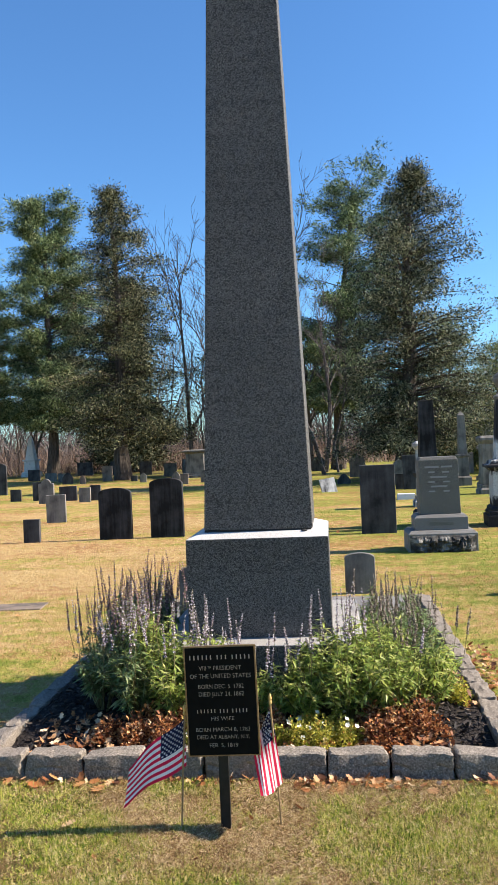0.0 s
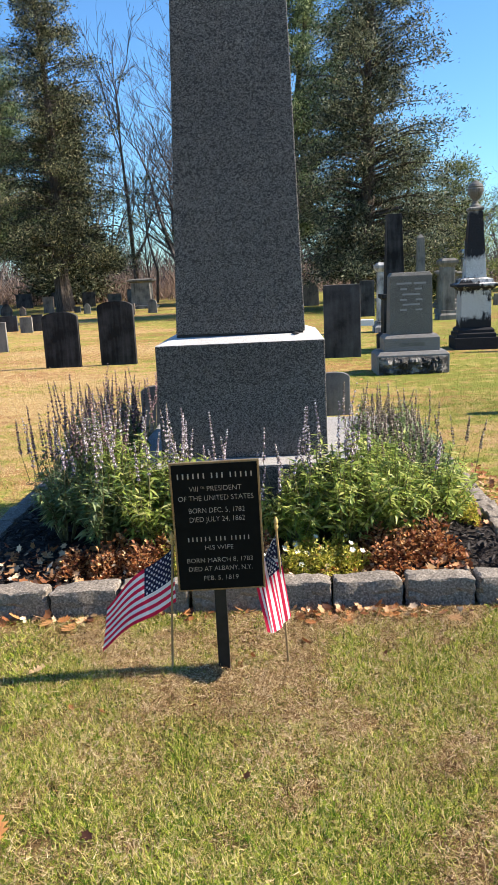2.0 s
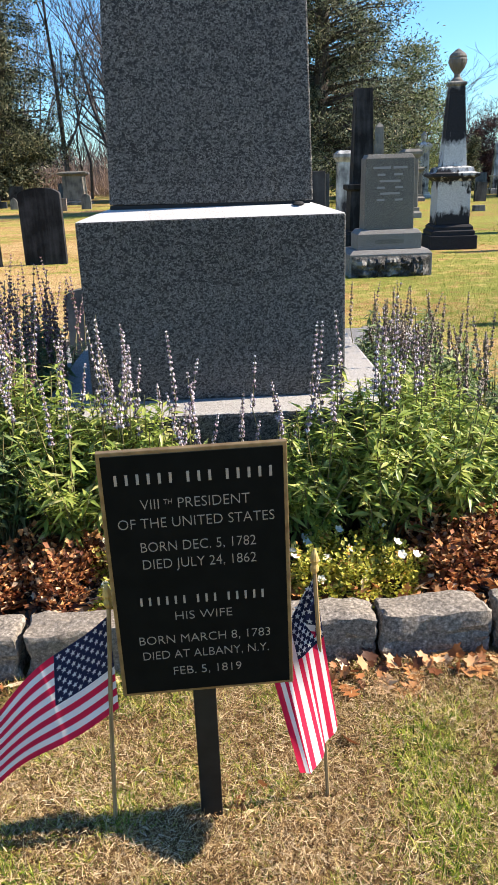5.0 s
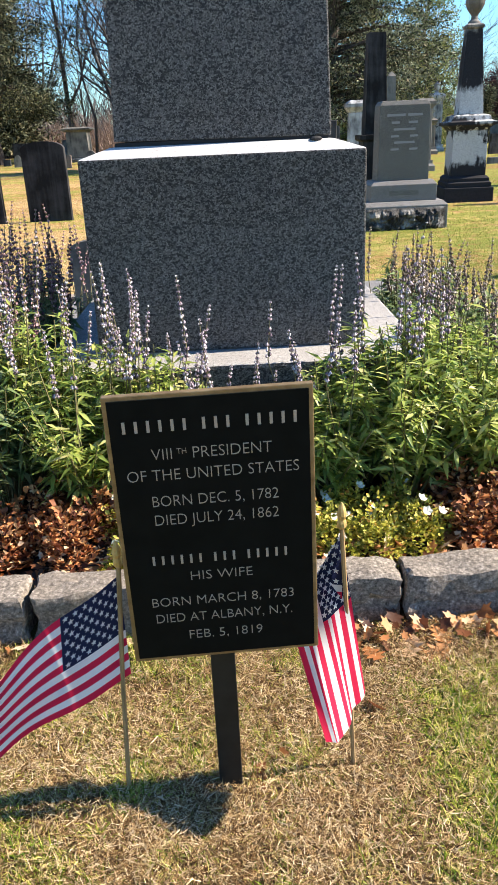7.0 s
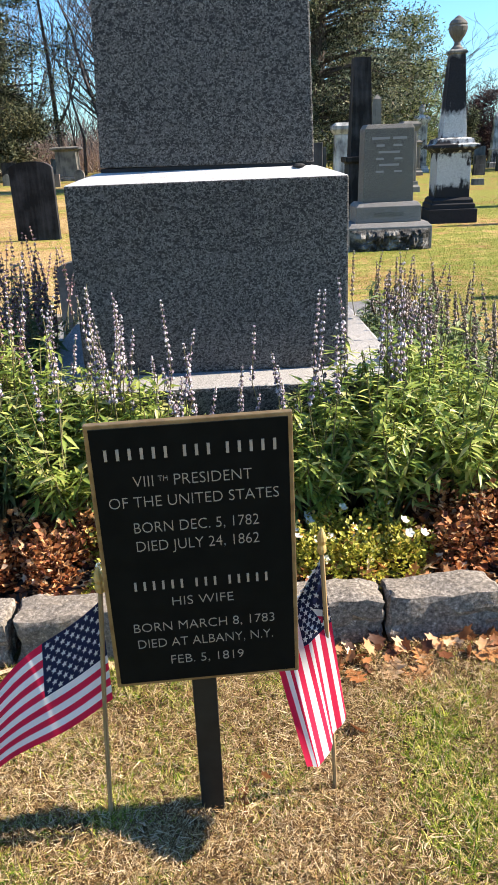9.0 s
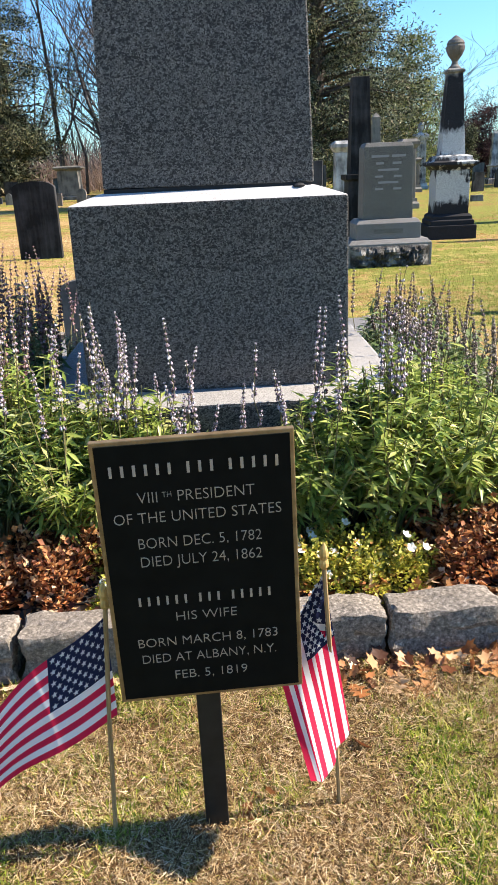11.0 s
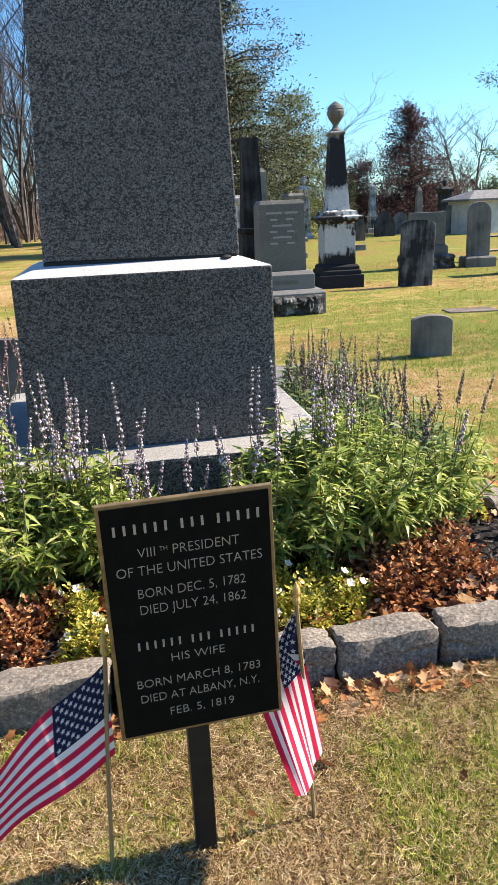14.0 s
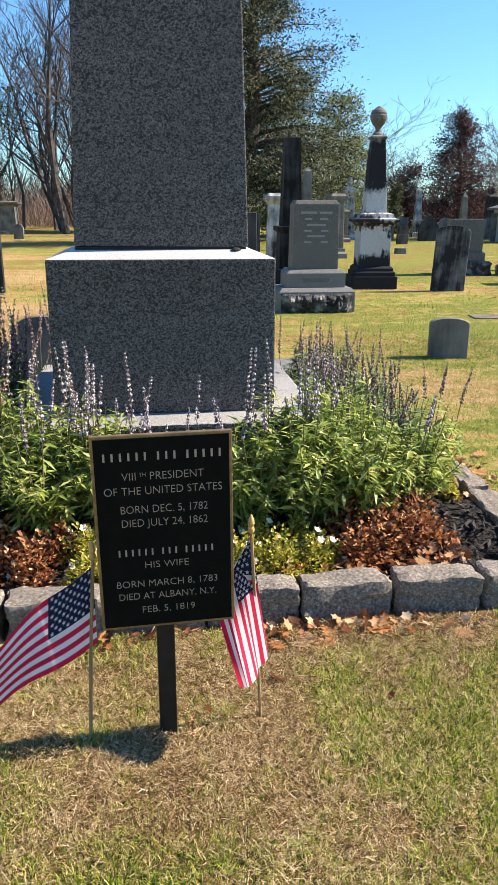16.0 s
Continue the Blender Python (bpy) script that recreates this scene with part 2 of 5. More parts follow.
SALVIA = leaf_mat("salvia leaf", ((0, (0.11, 0.17, 0.04)), (0.4, (0.3, 0.4, 0.085)), (0.8, (0.58, 0.63, 0.17)), (1, (0.74, 0.7, 0.32))), 0.52, 0.4, 0.45)
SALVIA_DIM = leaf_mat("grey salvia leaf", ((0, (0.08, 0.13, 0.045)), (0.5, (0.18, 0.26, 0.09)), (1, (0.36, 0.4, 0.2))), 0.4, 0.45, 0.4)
BUD = leaf_mat("faded salvia bud", ((0, (0.09, 0.065, 0.08)), (0.4, (0.3, 0.24, 0.28)), (0.75, (0.58, 0.51, 0.54)), (1, (0.82, 0.77, 0.76))), 0.15, 0.8, 0.15)
BUD_TAN = leaf_mat("dried tan salvia bud", ((0, (0.07, 0.05, 0.05)), (0.4, (0.19, 0.15, 0.13)), (0.75, (0.38, 0.32, 0.26)), (1, (0.58, 0.51, 0.42))), 0.2, 0.85, 0.1)
BUD_DARK = leaf_mat("dried dark salvia bud", ((0, (0.07, 0.04, 0.05)), (0.5, (0.3, 0.18, 0.19)), (1, (0.62, 0.46, 0.46))), 0.12, 0.85, 0.1)
STEM = leaf_mat("plant stem", ((0, (0.12, 0.1, 0.05)), (1, (0.25, 0.24, 0.1))), 0.1)
SPURGE = leaf_mat("yellow green leaf", ((0, (0.091, 0.117, 0.0195)), (0.3, (0.312, 0.325, 0.039)), (0.75, (0.65, 0.585, 0.104)), (0.9, (0.806, 0.676, 0.182)), (1, (0.585, 0.26, 0.078))), 0.35)
RUST = leaf_mat("rust dried leaf", ((0, (0.046, 0.0161, 0.0115)), (0.3, (0.184, 0.0575, 0.0253)), (0.6, (0.483, 0.196, 0.069)), (0.85, (0.69, 0.38, 0.161)), (1, (0.874, 0.632, 0.391))), 0.3, 0.65)
k = Mat("oak leaf", 0.6, spec=0.3)
c = k.ramp(k.own(), (0, (0.26, 0.09, 0.04)), (0.35, (0.5, 0.2, 0.06)), (0.7, (0.6, 0.32, 0.13)), (1, (0.66, 0.46, 0.27)))
c = k.mix(1.0, c, k.ramp(k.noise(45, 4), (0.3, (0.65,)), (0.7, (1.2,))), "MULTIPLY")
OAK = k.color(c).leafy(c, 0.3).m
PETAL = leaf_mat("white petal", ((0, (0.8, 0.77, 0.6)), (1, (0.86, 0.84, 0.74))), 0.3)

PINE = leaf_mat("pine needles", ((0, (0.0187, 0.0328, 0.015)), (0.4, (0.0656, 0.103, 0.0469)), (0.75, (0.188, 0.253, 0.112)), (1, (0.338, 0.375, 0.188))), 0.15, 0.7, 0.1)
CEDAR = leaf_mat("cedar foliage", ((0, (0.0106, 0.0151, 0.00887)), (0.45, (0.0399, 0.0487, 0.0266)), (0.7, (0.142, 0.151, 0.0798)), (0.92, (0.266, 0.266, 0.151)), (1, (0.319, 0.257, 0.151))), 0.15, 0.7, 0.1)
HEMLOCK = leaf_mat("dark evergreen foliage", ((0, (0.0121, 0.0171, 0.0111)), (0.45, (0.0454, 0.0574, 0.0343)), (0.7, (0.151, 0.166, 0.101)), (0.92, (0.293, 0.302, 0.191)), (1, (0.343, 0.283, 0.181))), 0.15, 0.7, 0.1)
REDLEAF = leaf_mat("dark red foliage", ((0, (0.025, 0.016, 0.018)), (0.5, (0.07, 0.035, 0.04)), (1, (0.18, 0.11, 0.1))), 0.3, 0.7, 0.1)
BUSH = leaf_mat("olive green foliage", ((0, (0.0672, 0.0952, 0.0336)), (0.5, (0.146, 0.179, 0.0616)), (0.85, (0.269, 0.291, 0.112)), (1, (0.381, 0.336, 0.157))), 0.35, 0.6, 0.15)
BRUSH = leaf_mat("dry brush", ((0, (0.1, 0.06, 0.045)), (0.5, (0.2, 0.13, 0.1)), (1, (0.33, 0.24, 0.18))), 0.2)
k = Mat("bark", 0.9, spec=0.1)
BARK = k.color(k.ramp(k.noise(6, 5, k.stretch(k.co, 3, 3, 0.4)), (0.3, (0.035, 0.028, 0.024)), (0.7, (0.13, 0.11, 0.095)))).bump(k.noise(12, 5, k.stretch(k.co, 3, 3, 0.4)), 0.8, 0.05).m
k = Mat("grey twig bark", 0.9, spec=0.1)
TWIG = k.color(k.ramp(k.noise(3, 3), (0.3, (0.04, 0.034, 0.033)), (0.7, (0.13, 0.115, 0.11)))).m

k = Mat("black sign panel", 0.55, spec=0.06)
SIGN = k.color(k.ramp(k.noise(30, 4), (0.3, (0.004, 0.0045, 0.004)), (0.7, (0.007, 0.0075, 0.0065)))).bump(k.noise(400, 2), 0.08, 0.001).m
k = Mat("bronze sign edge", 0.45, 0.6)
BRONZE = k.color(k.ramp(k.noise(40, 4), (0.3, (0.2, 0.13, 0.065)), (0.7, (0.36, 0.26, 0.14)))).m
LETTER = Mat("pale raised lettering", 0.5, 0.2).color((0.4, 0.335, 0.27)).m
k = Mat("black painted post", 0.5)
POST = k.color(k.ramp(k.noise(25, 4), (0.3, (0.008, 0.009, 0.008)), (0.7, (0.02, 0.02, 0.018)))).m
k = Mat("wooden flag stick", 0.6)
STICK = k.color(k.ramp(k.noise(20, 4, k.stretch(k.co, 8, 8, 0.5)), (0.3, (0.2, 0.13, 0.06)), (0.7, (0.36, 0.25, 0.12)))).m
k = Mat("gilt finial", 0.45, 0.3)
GILT = k.color(k.ramp(k.noise(60, 3), (0.3, (0.42, 0.28, 0.09)), (0.7, (0.6, 0.42, 0.16)))).m


def cloth(name, c):
    k = Mat(name, 0.75, spec=0.2)
    col = k.mix(k.noise(18, 3), tuple(0.85 * v for v in c), tuple(min(1, 1.1 * v) for v in c))
    return k.color(col).leafy(col, 0.45).m


RED, WHITE, BLUE = cloth("red cloth", (0.62, 0.02, 0.07)), cloth("white cloth", (0.8, 0.78, 0.77)), cloth("navy cloth", (0.018, 0.022, 0.06))
DARK_MARK = Mat("joint shadow and chip", 0.95).color((0.03, 0.03, 0.03)).m
k = Mat("white painted wall", 0.8)
WALLWHITE = k.color(k.ramp(k.noise(4, 5), (0.3, (0.4, 0.39, 0.37)), (0.7, (0.56, 0.55, 0.53)))).m
k = Mat("slate roof", 0.7)
ROOF = k.color(k.ramp(k.noise(8, 4), (0.3, (0.1, 0.1, 0.1)), (0.7, (0.22, 0.22, 0.22)))).m

# ---- mesh helpers ----


def mesh_of(bm, name, mat):
    me = bpy.data.meshes.new(name)
    bmesh.ops.recalc_face_normals(bm, faces=bm.faces)
    bm.to_mesh(me)
    bm.free()
    for m in mat if isinstance(mat, (list, tuple)) else (mat,):
        me.materials.append(m)
    return me


def raw(name, verts, faces, mat):
    me = bpy.data.meshes.new(name)
    me.from_pydata(verts, [], faces)
    for m in mat if isinstance(mat, (list, tuple)) else (mat,):
        me.materials.append(m)
    return me


def thing(name, label, category, at=(0, 0, 0), turn=0.0, group="", kind=""):
    ob = new(name)
    ob.empty_display_size = 0.1
    ob.matrix_world = pose(*at, 0, 0, turn)
    return tagged(ob, label, category, group, kind)


def part(name, bm, mat, parent, label=""):
    """One mesh under a thing, in the thing's own space. bm: a bmesh or a finished mesh."""
    me = bm if isinstance(bm, bpy.types.Mesh) else mesh_of(bm, name, mat)
    ob = new(name, me)
    ob.parent = parent
    return tagged(ob, label) if label else ob


def whole(name, bm, mat, label, category, at=(0, 0, 0), turn=0.0, group="", kind=""):
    """A thing of one mesh."""
    me = bm if isinstance(bm, bpy.types.Mesh) else mesh_of(bm, name, mat)
    ob = new(name, me)
    ob.matrix_world = pose(*at, 0, 0, turn)
    return tagged(ob, label, category, group, kind)


def loft(bm, rings, cap=True):
    """Joins rings of equal length; returns the faces."""
    vs = [[bm.verts.new(p) for p in r] for r in rings]
    n = len(rings[0])
    for a, b in zip(vs, vs[1:]):
        for i in range(n):
            bm.faces.new((a[i], a[(i + 1) % n], b[(i + 1) % n], b[i]))
    if cap:
        bm.faces.new(vs[0][::-1])
        bm.faces.new(vs[-1])
    return bm


def square(hx, hy, z, cx=0.0, cy=0.0):
    return [(cx - hx, cy - hy, z), (cx + hx, cy - hy, z), (cx + hx, cy + hy, z), (cx - hx, cy + hy, z)]


def block(bm, *levels, cx=0.0, cy=0.0, soft=0.0):
    """A stack of square levels (half width, half depth, z), edges rounded by soft."""
    loft(bm, [square(hx, hy, z, cx, cy) for hx, hy, z in levels])
    if soft:
        bmesh.ops.bevel(bm, geom=list(bm.edges), offset=soft, segments=2, affect="EDGES", profile=0.6, clamp_overlap=True)
    return bm


def turned(bm, profile, n=20, cx=0.0, cy=0.0):
    """A turned body of (radius, z)."""
    return loft(bm, [[(cx + r * math.cos(2 * math.pi * i / n), cy + r * math.sin(2 * math.pi * i / n), z) for i in range(n)] for r, z in profile])


def tube(bm, pts, radii, n=6):
    rings = []
    for i, p in enumerate(pts):
        p = Vector(p)
        d = (Vector(pts[min(i + 1, len(pts) - 1)]) - Vector(pts[max(i - 1, 0)])).normalized()
        u = d.orthogonal().normalized()
        v = d.cross(u)
        r = radii[i] if isinstance(radii, (list, tuple)) else radii
        rings.append([p + r * (math.cos(2 * math.pi * j / n) * u + math.sin(2 * math.pi * j / n) * v) for j in range(n)])
    return loft(bm, rings)


def slab_outline(w, h, top):
    """A gravestone's outline, x and z, counter-clockwise from the lower left."""
    a = w / 2
    if top == "flat":
        t = [(a, h), (-a, h)]
    elif top == "segment":
        r = 0.16 * w
        t = [(a * math.cos(i * math.pi / 12), h - r + r * math.sin(i * math.pi / 12)) for i in range(13)]
        t = [(x, z if abs(x) < a else z) for x, z in t]
    elif top == "round":
        t = [(a * math.cos(i * math.pi / 14), h - a + a * math.sin(i * math.pi / 14)) for i in range(15)]
    elif top == "gothic":
        t = [(a * (1 - i / 6), h - 1.1 * a + 1.1 * a * math.sin(i / 6 * math.pi / 2)) for i in range(7)]
        t += [(-x, z) for x, z in t[-2::-1]]
    else:  # shouldered
        s = 0.62 * a
        t = [(a, h - s * 1.05), (a * 0.86, h - s * 0.9), (s * 1.1, h - s * 0.92)]
        t += [(s * math.cos(i * math.pi / 10), h - s + s * math.sin(i * math.pi / 10)) for i in range(11)]
        t += [(-x, z) for x, z in t[2::-1]]
    return [(-a, -0.15), (a, -0.15)] + t


def slab(bm, w, h, thick, top, soft=0.006):
    o = slab_outline(w, h, top)
    loft(bm, [[(x, y, z) for x, z in o] for y in (-thick / 2, thick / 2)])
    if soft:
        bmesh.ops.bevel(bm, geom=[e for e in bm.edges if abs(e.verts[0].co.y - e.verts[1].co.y) < 1e-5], offset=soft, segments=1, affect="EDGES", clamp_overlap=True)
    return bm


# ---- ground ----
bm = bmesh.new()
edges = [-700, -250, -120, -70, -40, -20, -8, -4, 0, 4, 8, 20, 40, 70, 120, 250, 700]
grid = [[bm.verts.new((x, y + 12, 0)) for x in edges] for y in edges]
for r0, r1 in zip(grid, grid[1:]):
    for i in range(len(edges) - 1):
        bm.faces.new((r0[i], r0[i + 1], r1[i + 1], r1[i]))
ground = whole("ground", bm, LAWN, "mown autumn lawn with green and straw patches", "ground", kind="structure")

BED_L, BED_R, BED_F, BED_B = -1.33, 1.20, 3.60, 7.2      # inner faces of the border
bm = bmesh.new()
nx, ny = 56, 80
rows = []
for j in range(ny + 1):
    y = BED_F + (BED_B - BED_F) * j / ny
    row = []
    for i in range(nx + 1):
        x = BED_L + (BED_R - BED_L) * i / nx
        z = 0.05 + 0.06 * min(1, (y - BED_F) / 0.6) + 0.03 * noise.noise((x * 2.2, y * 2.2, 3)) + 0.016 * noise.noise((x * 11, y * 11, 7))
        row.append(bm.verts.new((x, y, z)))
    rows.append(row)
for r0, r1 in zip(rows, rows[1:]):
    for i in range(nx):
        bm.faces.new((r0[i], r0[i + 1], r1[i + 1], r1[i]))
whole("mulch_bed", bm, MULCH, "dark shredded bark mulch of the planting bed", "mulch", kind="structure")


def bed_z(x, y):
    return 0.05 + 0.06 * min(1, (y - BED_F) / 0.6) + 0.03 * noise.noise((x * 2.2, y * 2.2, 3))


# ---- the obelisk monument ----
MX, MY = -0.027, 4.845
SHAFT_LEAN = pose(0.004, 0, 1.1, 0, 0.45, 0) @ pose(0, 0, -1.1)       # the shaft stands slightly out of plumb
obelisk = thing("obelisk_monument", "tall grey granite obelisk on a square base and low plinth", "monument", (MX, MY, 0))
bm = bmesh.new()
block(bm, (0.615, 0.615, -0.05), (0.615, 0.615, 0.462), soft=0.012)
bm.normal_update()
# upward faces take the paler copy, painting in the sun on the plinth
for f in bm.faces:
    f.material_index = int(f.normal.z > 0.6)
part("plinth", bm, (GRANITE, GRANITE_LIT_PLINTH), obelisk, "granite plinth, its top coloured pale as if sunlit")
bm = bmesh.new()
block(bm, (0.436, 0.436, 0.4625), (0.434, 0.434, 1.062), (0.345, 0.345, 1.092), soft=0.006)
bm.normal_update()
# same for the base: its sunlit ledge is a lighter colour
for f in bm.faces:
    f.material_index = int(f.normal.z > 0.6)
part("base", bm, (GRANITE, GRANITE_LIT), obelisk)
# thin near-black strip: the shadow line in the joint, put in as colour
bm = bmesh.new()
block(bm, (0.331, 0.331, 1.0922), (0.331, 0.331, 1.1038))
part("joint", bm, DARK_MARK, obelisk, "joint under the shaft, its shadow coloured dark")
bm = bmesh.new()
block(bm, (0.336, 0.336, 1.104), (0.206, 0.206, 5.02), soft=0.005)
part("shaft", bm, GRANITE, obelisk).matrix_basis = SHAFT_LEAN
bm = bmesh.new()
block(bm, (0.206, 0.206, 5.021), (0.012, 0.012, 5.42), soft=0.004)
part("cap", bm, GRANITE, obelisk).matrix_basis = SHAFT_LEAN

# ---- border of kerb stones ----
border = thing("kerb_border", "split grey granite kerb blocks round the planting bed", "kerb", kind="structure")


def kerb_mesh(seed, length, height=0.16, depth=0.115):
    rnd = random.Random(seed)
    bm = bmesh.new()
    bmesh.ops.create_cube(bm, size=1)
    bmesh.ops.scale(bm, vec=(length - 0.012, depth, height), verts=bm.verts)
    bmesh.ops.bevel(bm, geom=list(bm.edges), offset=0.014, segments=2, affect="EDGES", profile=0.5)
    bmesh.ops.subdivide_edges(bm, edges=[e for e in bm.edges if e.calc_length() > 0.05], cuts=7, use_grid_fill=True)
    for v in bm.verts:
        d = noise.noise_vector(v.co * 9 + Vector((seed * 7.3, 0, 0))) * 0.012 + noise.noise_vector(v.co * 26 + Vector((seed * 3.1, 5, 0))) * 0.009 + noise.noise_vector(v.co * 60 + Vector((seed, 2, 0))) * 0.006
        v.co += d
        if v.co.y < 0:
            v.co.y += 0.012 * rnd.random() * (v.co.z < 0.02)
    bm.normal_update()
    for e in bm.edges:
        e.smooth = e.calc_face_angle(0) < 0.45
    for f in bm.faces:
        f.smooth = True
    me = mesh_of(bm, "kerb_stone", KERB)
    return me


KERBS = [kerb_mesh(i, 0.295) for i in range(8)]


def kerb_row(x0, y0, x1, y1, z=0.045, seed=0):
    rnd = random.Random(seed)
    d = math.hypot(x1 - x0, y1 - y0)
    n = round(d / 0.3)
    a = math.degrees(math.atan2(y1 - y0, x1 - x0))
    for i in range(n):
        f = (i + 0.5) / n
        ob = part("kerb_stone", KERBS[rnd.randrange(8)], None, border)
        ob.matrix_basis = pose(x0 + (x1 - x0) * f, y0 + (y1 - y0) * f, z + rnd.uniform(-0.006, 0.008), rnd.uniform(-2, 2), rnd.uniform(-1.5, 1.5), a + rnd.uniform(-2, 2)) @ Matrix.Diagonal((d / n / 0.3, 1, 1, 1))


kerb_row(-1.45, 3.565, 1.265, 3.60, seed=1)
kerb_row(-1.39, 3.64, -1.37, 7.2, seed=2)
kerb_row(1.26, 3.70, 1.265, 7.2, seed=3)
kerb_row(-1.40, 7.25, 1.30, 7.25, 0.03, seed=4)

# pale stone slabs lying behind the monument
ledger = thing("stone_paving", "pale worn stone slabs laid flat behind the obelisk", "paving", kind="structure")
for x0, x1 in ((-1.05, -0.37), (-0.355, 0.33), (0.345, 1.06)):
    for y0, y1 in ((5.52, 6.32), (6.335, 7.15)):
        bm = bmesh.new()
        block(bm, ((x1 - x0) / 2, (y1 - y0) / 2, 0.06), ((x1 - x0) / 2, (y1 - y0) / 2, 0.135), cx=(x0 + x1) / 2, cy=(y0 + y1) / 2, soft=0.008)
        part("slab", bm, GRANITE_DULL, ledger)

# ---- gravestones ----


def headstone(label, x, y, w, h, mat, top="flat", thick=0.09, turn=0.0, lean=0.0, group="old gravestones", base=0.0, pitch=0.0, z=0.0):
    """x: middle, y: front face. base: height of a plain foot stone under it."""
    g = thing("gravestone", label, "gravestone", (x, y + thick / 2, z), turn, group)
    bm = bmesh.new()
    slab(bm, w, h - base, thick, top, 0.006 if h / max(y, 1) > 0.03 else 0)
    t = part("tablet", bm, mat, g)
    t.matrix_basis = pose(0, 0, base, pitch, lean, 0)
    if base:
        bm = bmesh.new()
        block(bm, (w * 0.72, thick * 1.4, -0.05), (w * 0.72, thick * 1.4, base * 0.85), (w * 0.66, thick * 1.2, base), soft=0.008)
        part("foot", bm, GREY_STONE, g)
    return g


# pair of large dark slabs and their neighbours on the left lawn
headstone("large blackened upright gravestone with low arched top", -3.545, 13.37, 0.61, 0.95, BLACKENED, "segment", 0.1, 1)
headstone("large dark streaked gravestone with low arched top", -2.595, 13.46, 0.62, 1.09, BLACKENED, "segment", 0.1, -1)
headstone("small dark square-topped gravestone on straw lawn", -5.11, 13.25, 0.31, 0.43, SLATE, "flat", 0.08)
headstone("mottled grey square-topped gravestone", -6.05, 17.0, 0.46, 0.66, GREY_STONE, "flat", 0.09, 6)
headstone("tall slab of dark stone with a faint round emblem", 1.245, 13.08, 0.6, 1.19, SLATE, "flat", 0.11)
for x, y, w, h, m, top in (
    (-10.7, 25.4, 0.37, 0.42, SLATE, "flat"), (-9.75, 25.4, 0.6, 0.66, SLATE, "flat"), (-8.9, 23.7, 0.52, 0.82, GREY_STONE, "shoulder"),
    (-8.55, 24.8, 0.6, 0.5, SLATE, "flat"), (-7.63, 23.8, 0.38, 0.48, GREY_STONE, "flat"), (-7.5, 24.5, 0.36, 0.52, SLATE, "flat"),
    (-13.6, 29.9, 1.15, 1.37, SLATE, "segment"), (-11.6, 22.4, 0.5, 0.55, GREY_STONE, "flat"), (-12.3, 25.5, 0.5, 0.75, GREY_STONE, "shoulder"),
):
    headstone("old weathered gravestone standing on the lawn", x, y, w, h, m, top, 0.09, random.uniform(-5, 5), random.uniform(-2, 2))
for x, y, w, h, m, top in (
    (-16.3, 43.4, 0.7, 0.5, GREY_STONE, "flat"), (-14.9, 41.5, 0.5, 0.5, GREY_STONE, "flat"), (-13.5, 38.5, 0.56, 0.62, SLATE, "gothic"), (-12.4, 37.7, 0.3, 0.46, BROWN_STONE, "gothic"),
    (-11.8, 40.1, 0.55, 0.85, BROWN_STONE, "flat"), (-9.0, 37.0, 0.32, 0.5, GREY_STONE, "gothic"), (-6.2, 33.5, 0.36, 0.48, BROWN_STONE, "flat"), (-7.2, 36.5, 0.4, 0.5, GREY_STONE, "gothic"),
    (-16.9, 51.6, 1.1, 0.95, SLATE, "flat"), (-14.2, 50.5, 1.0, 0.95, SLATE, "flat"), (-11.6, 48.0, 0.8, 0.9, SLATE, "flat"), (-9.1, 44.0, 0.8, 0.8, BROWN_STONE, "flat"),
    (-8.2, 45.0, 0.7, 1.0, GREY_STONE, "flat"), (-10.0, 39.0, 0.32, 0.3, SLATE, "flat"), (-18.0, 45.0, 0.8, 0.7, SLATE, "flat"), (-5.4, 34.5, 0.4, 0.6, GREY_STONE, "round"),
    (0.96, 28.9, 0.5, 0.39, SLATE, "gothic"), (1.7, 34.2, 0.72, 1.02, BROWN_STONE, "round"), (-0.2, 42.7, 0.8, 0.85, SLATE, "round"),
    (0.9, 43.5, 0.5, 0.3, SLATE, "flat"), (2.2, 42.0, 0.5, 0.3, SLATE, "flat"), (2.7, 24.5, 0.32, 0.5, SLATE, "flat"), (4.0, 40.0, 0.5, 0.5, GREY_STONE, "round"),
    (2.9, 27.0, 0.55, 0.9, GREY_STONE, "gothic"), (3.0, 24.3, 0.45, 1.1, SLATE, "flat"),
):
    headstone("distant weathered gravestone before the trees", x, y, w, h, m, top, 0.12, random.uniform(-8, 8), random.uniform(-2, 2), "distant gravestones")
headstone("white marble gravestone tilted back on the lawn", 0.4, 24.4, 0.5, 0.46, MARBLE, "flat", 0.1, 12, -8, pitch=-22)

# small stones just behind the bed
headstone("small grey marker with a low arched top", 0.705, 7.93, 0.32, 0.43, GREY_STONE, "segment", 0.08, group="small markers behind the bed")
headstone("small grey marker with a low arched top", -0.77, 6.35, 0.3, 0.59, GREY_STONE, "segment", 0.08, z=0.0, group="small markers behind the bed")
headstone("low grey gravestone with a gently arched top", 2.5, 7.68, 0.335, 0.345, GREY_STONE, "segment", 0.1, -14)
headstone("leaning dark gravestone with pale rain streaks", 4.62, 13.05, 0.52, 1.0, MARBLE_DARK, "segment", 0.09, -10, 2.5)
headstone("tall round-topped pale gravestone on a stone foot", 7.08, 15.75, 0.42, 1.22, GREY_STONE, "round", 0.16, -8, base=0.2)

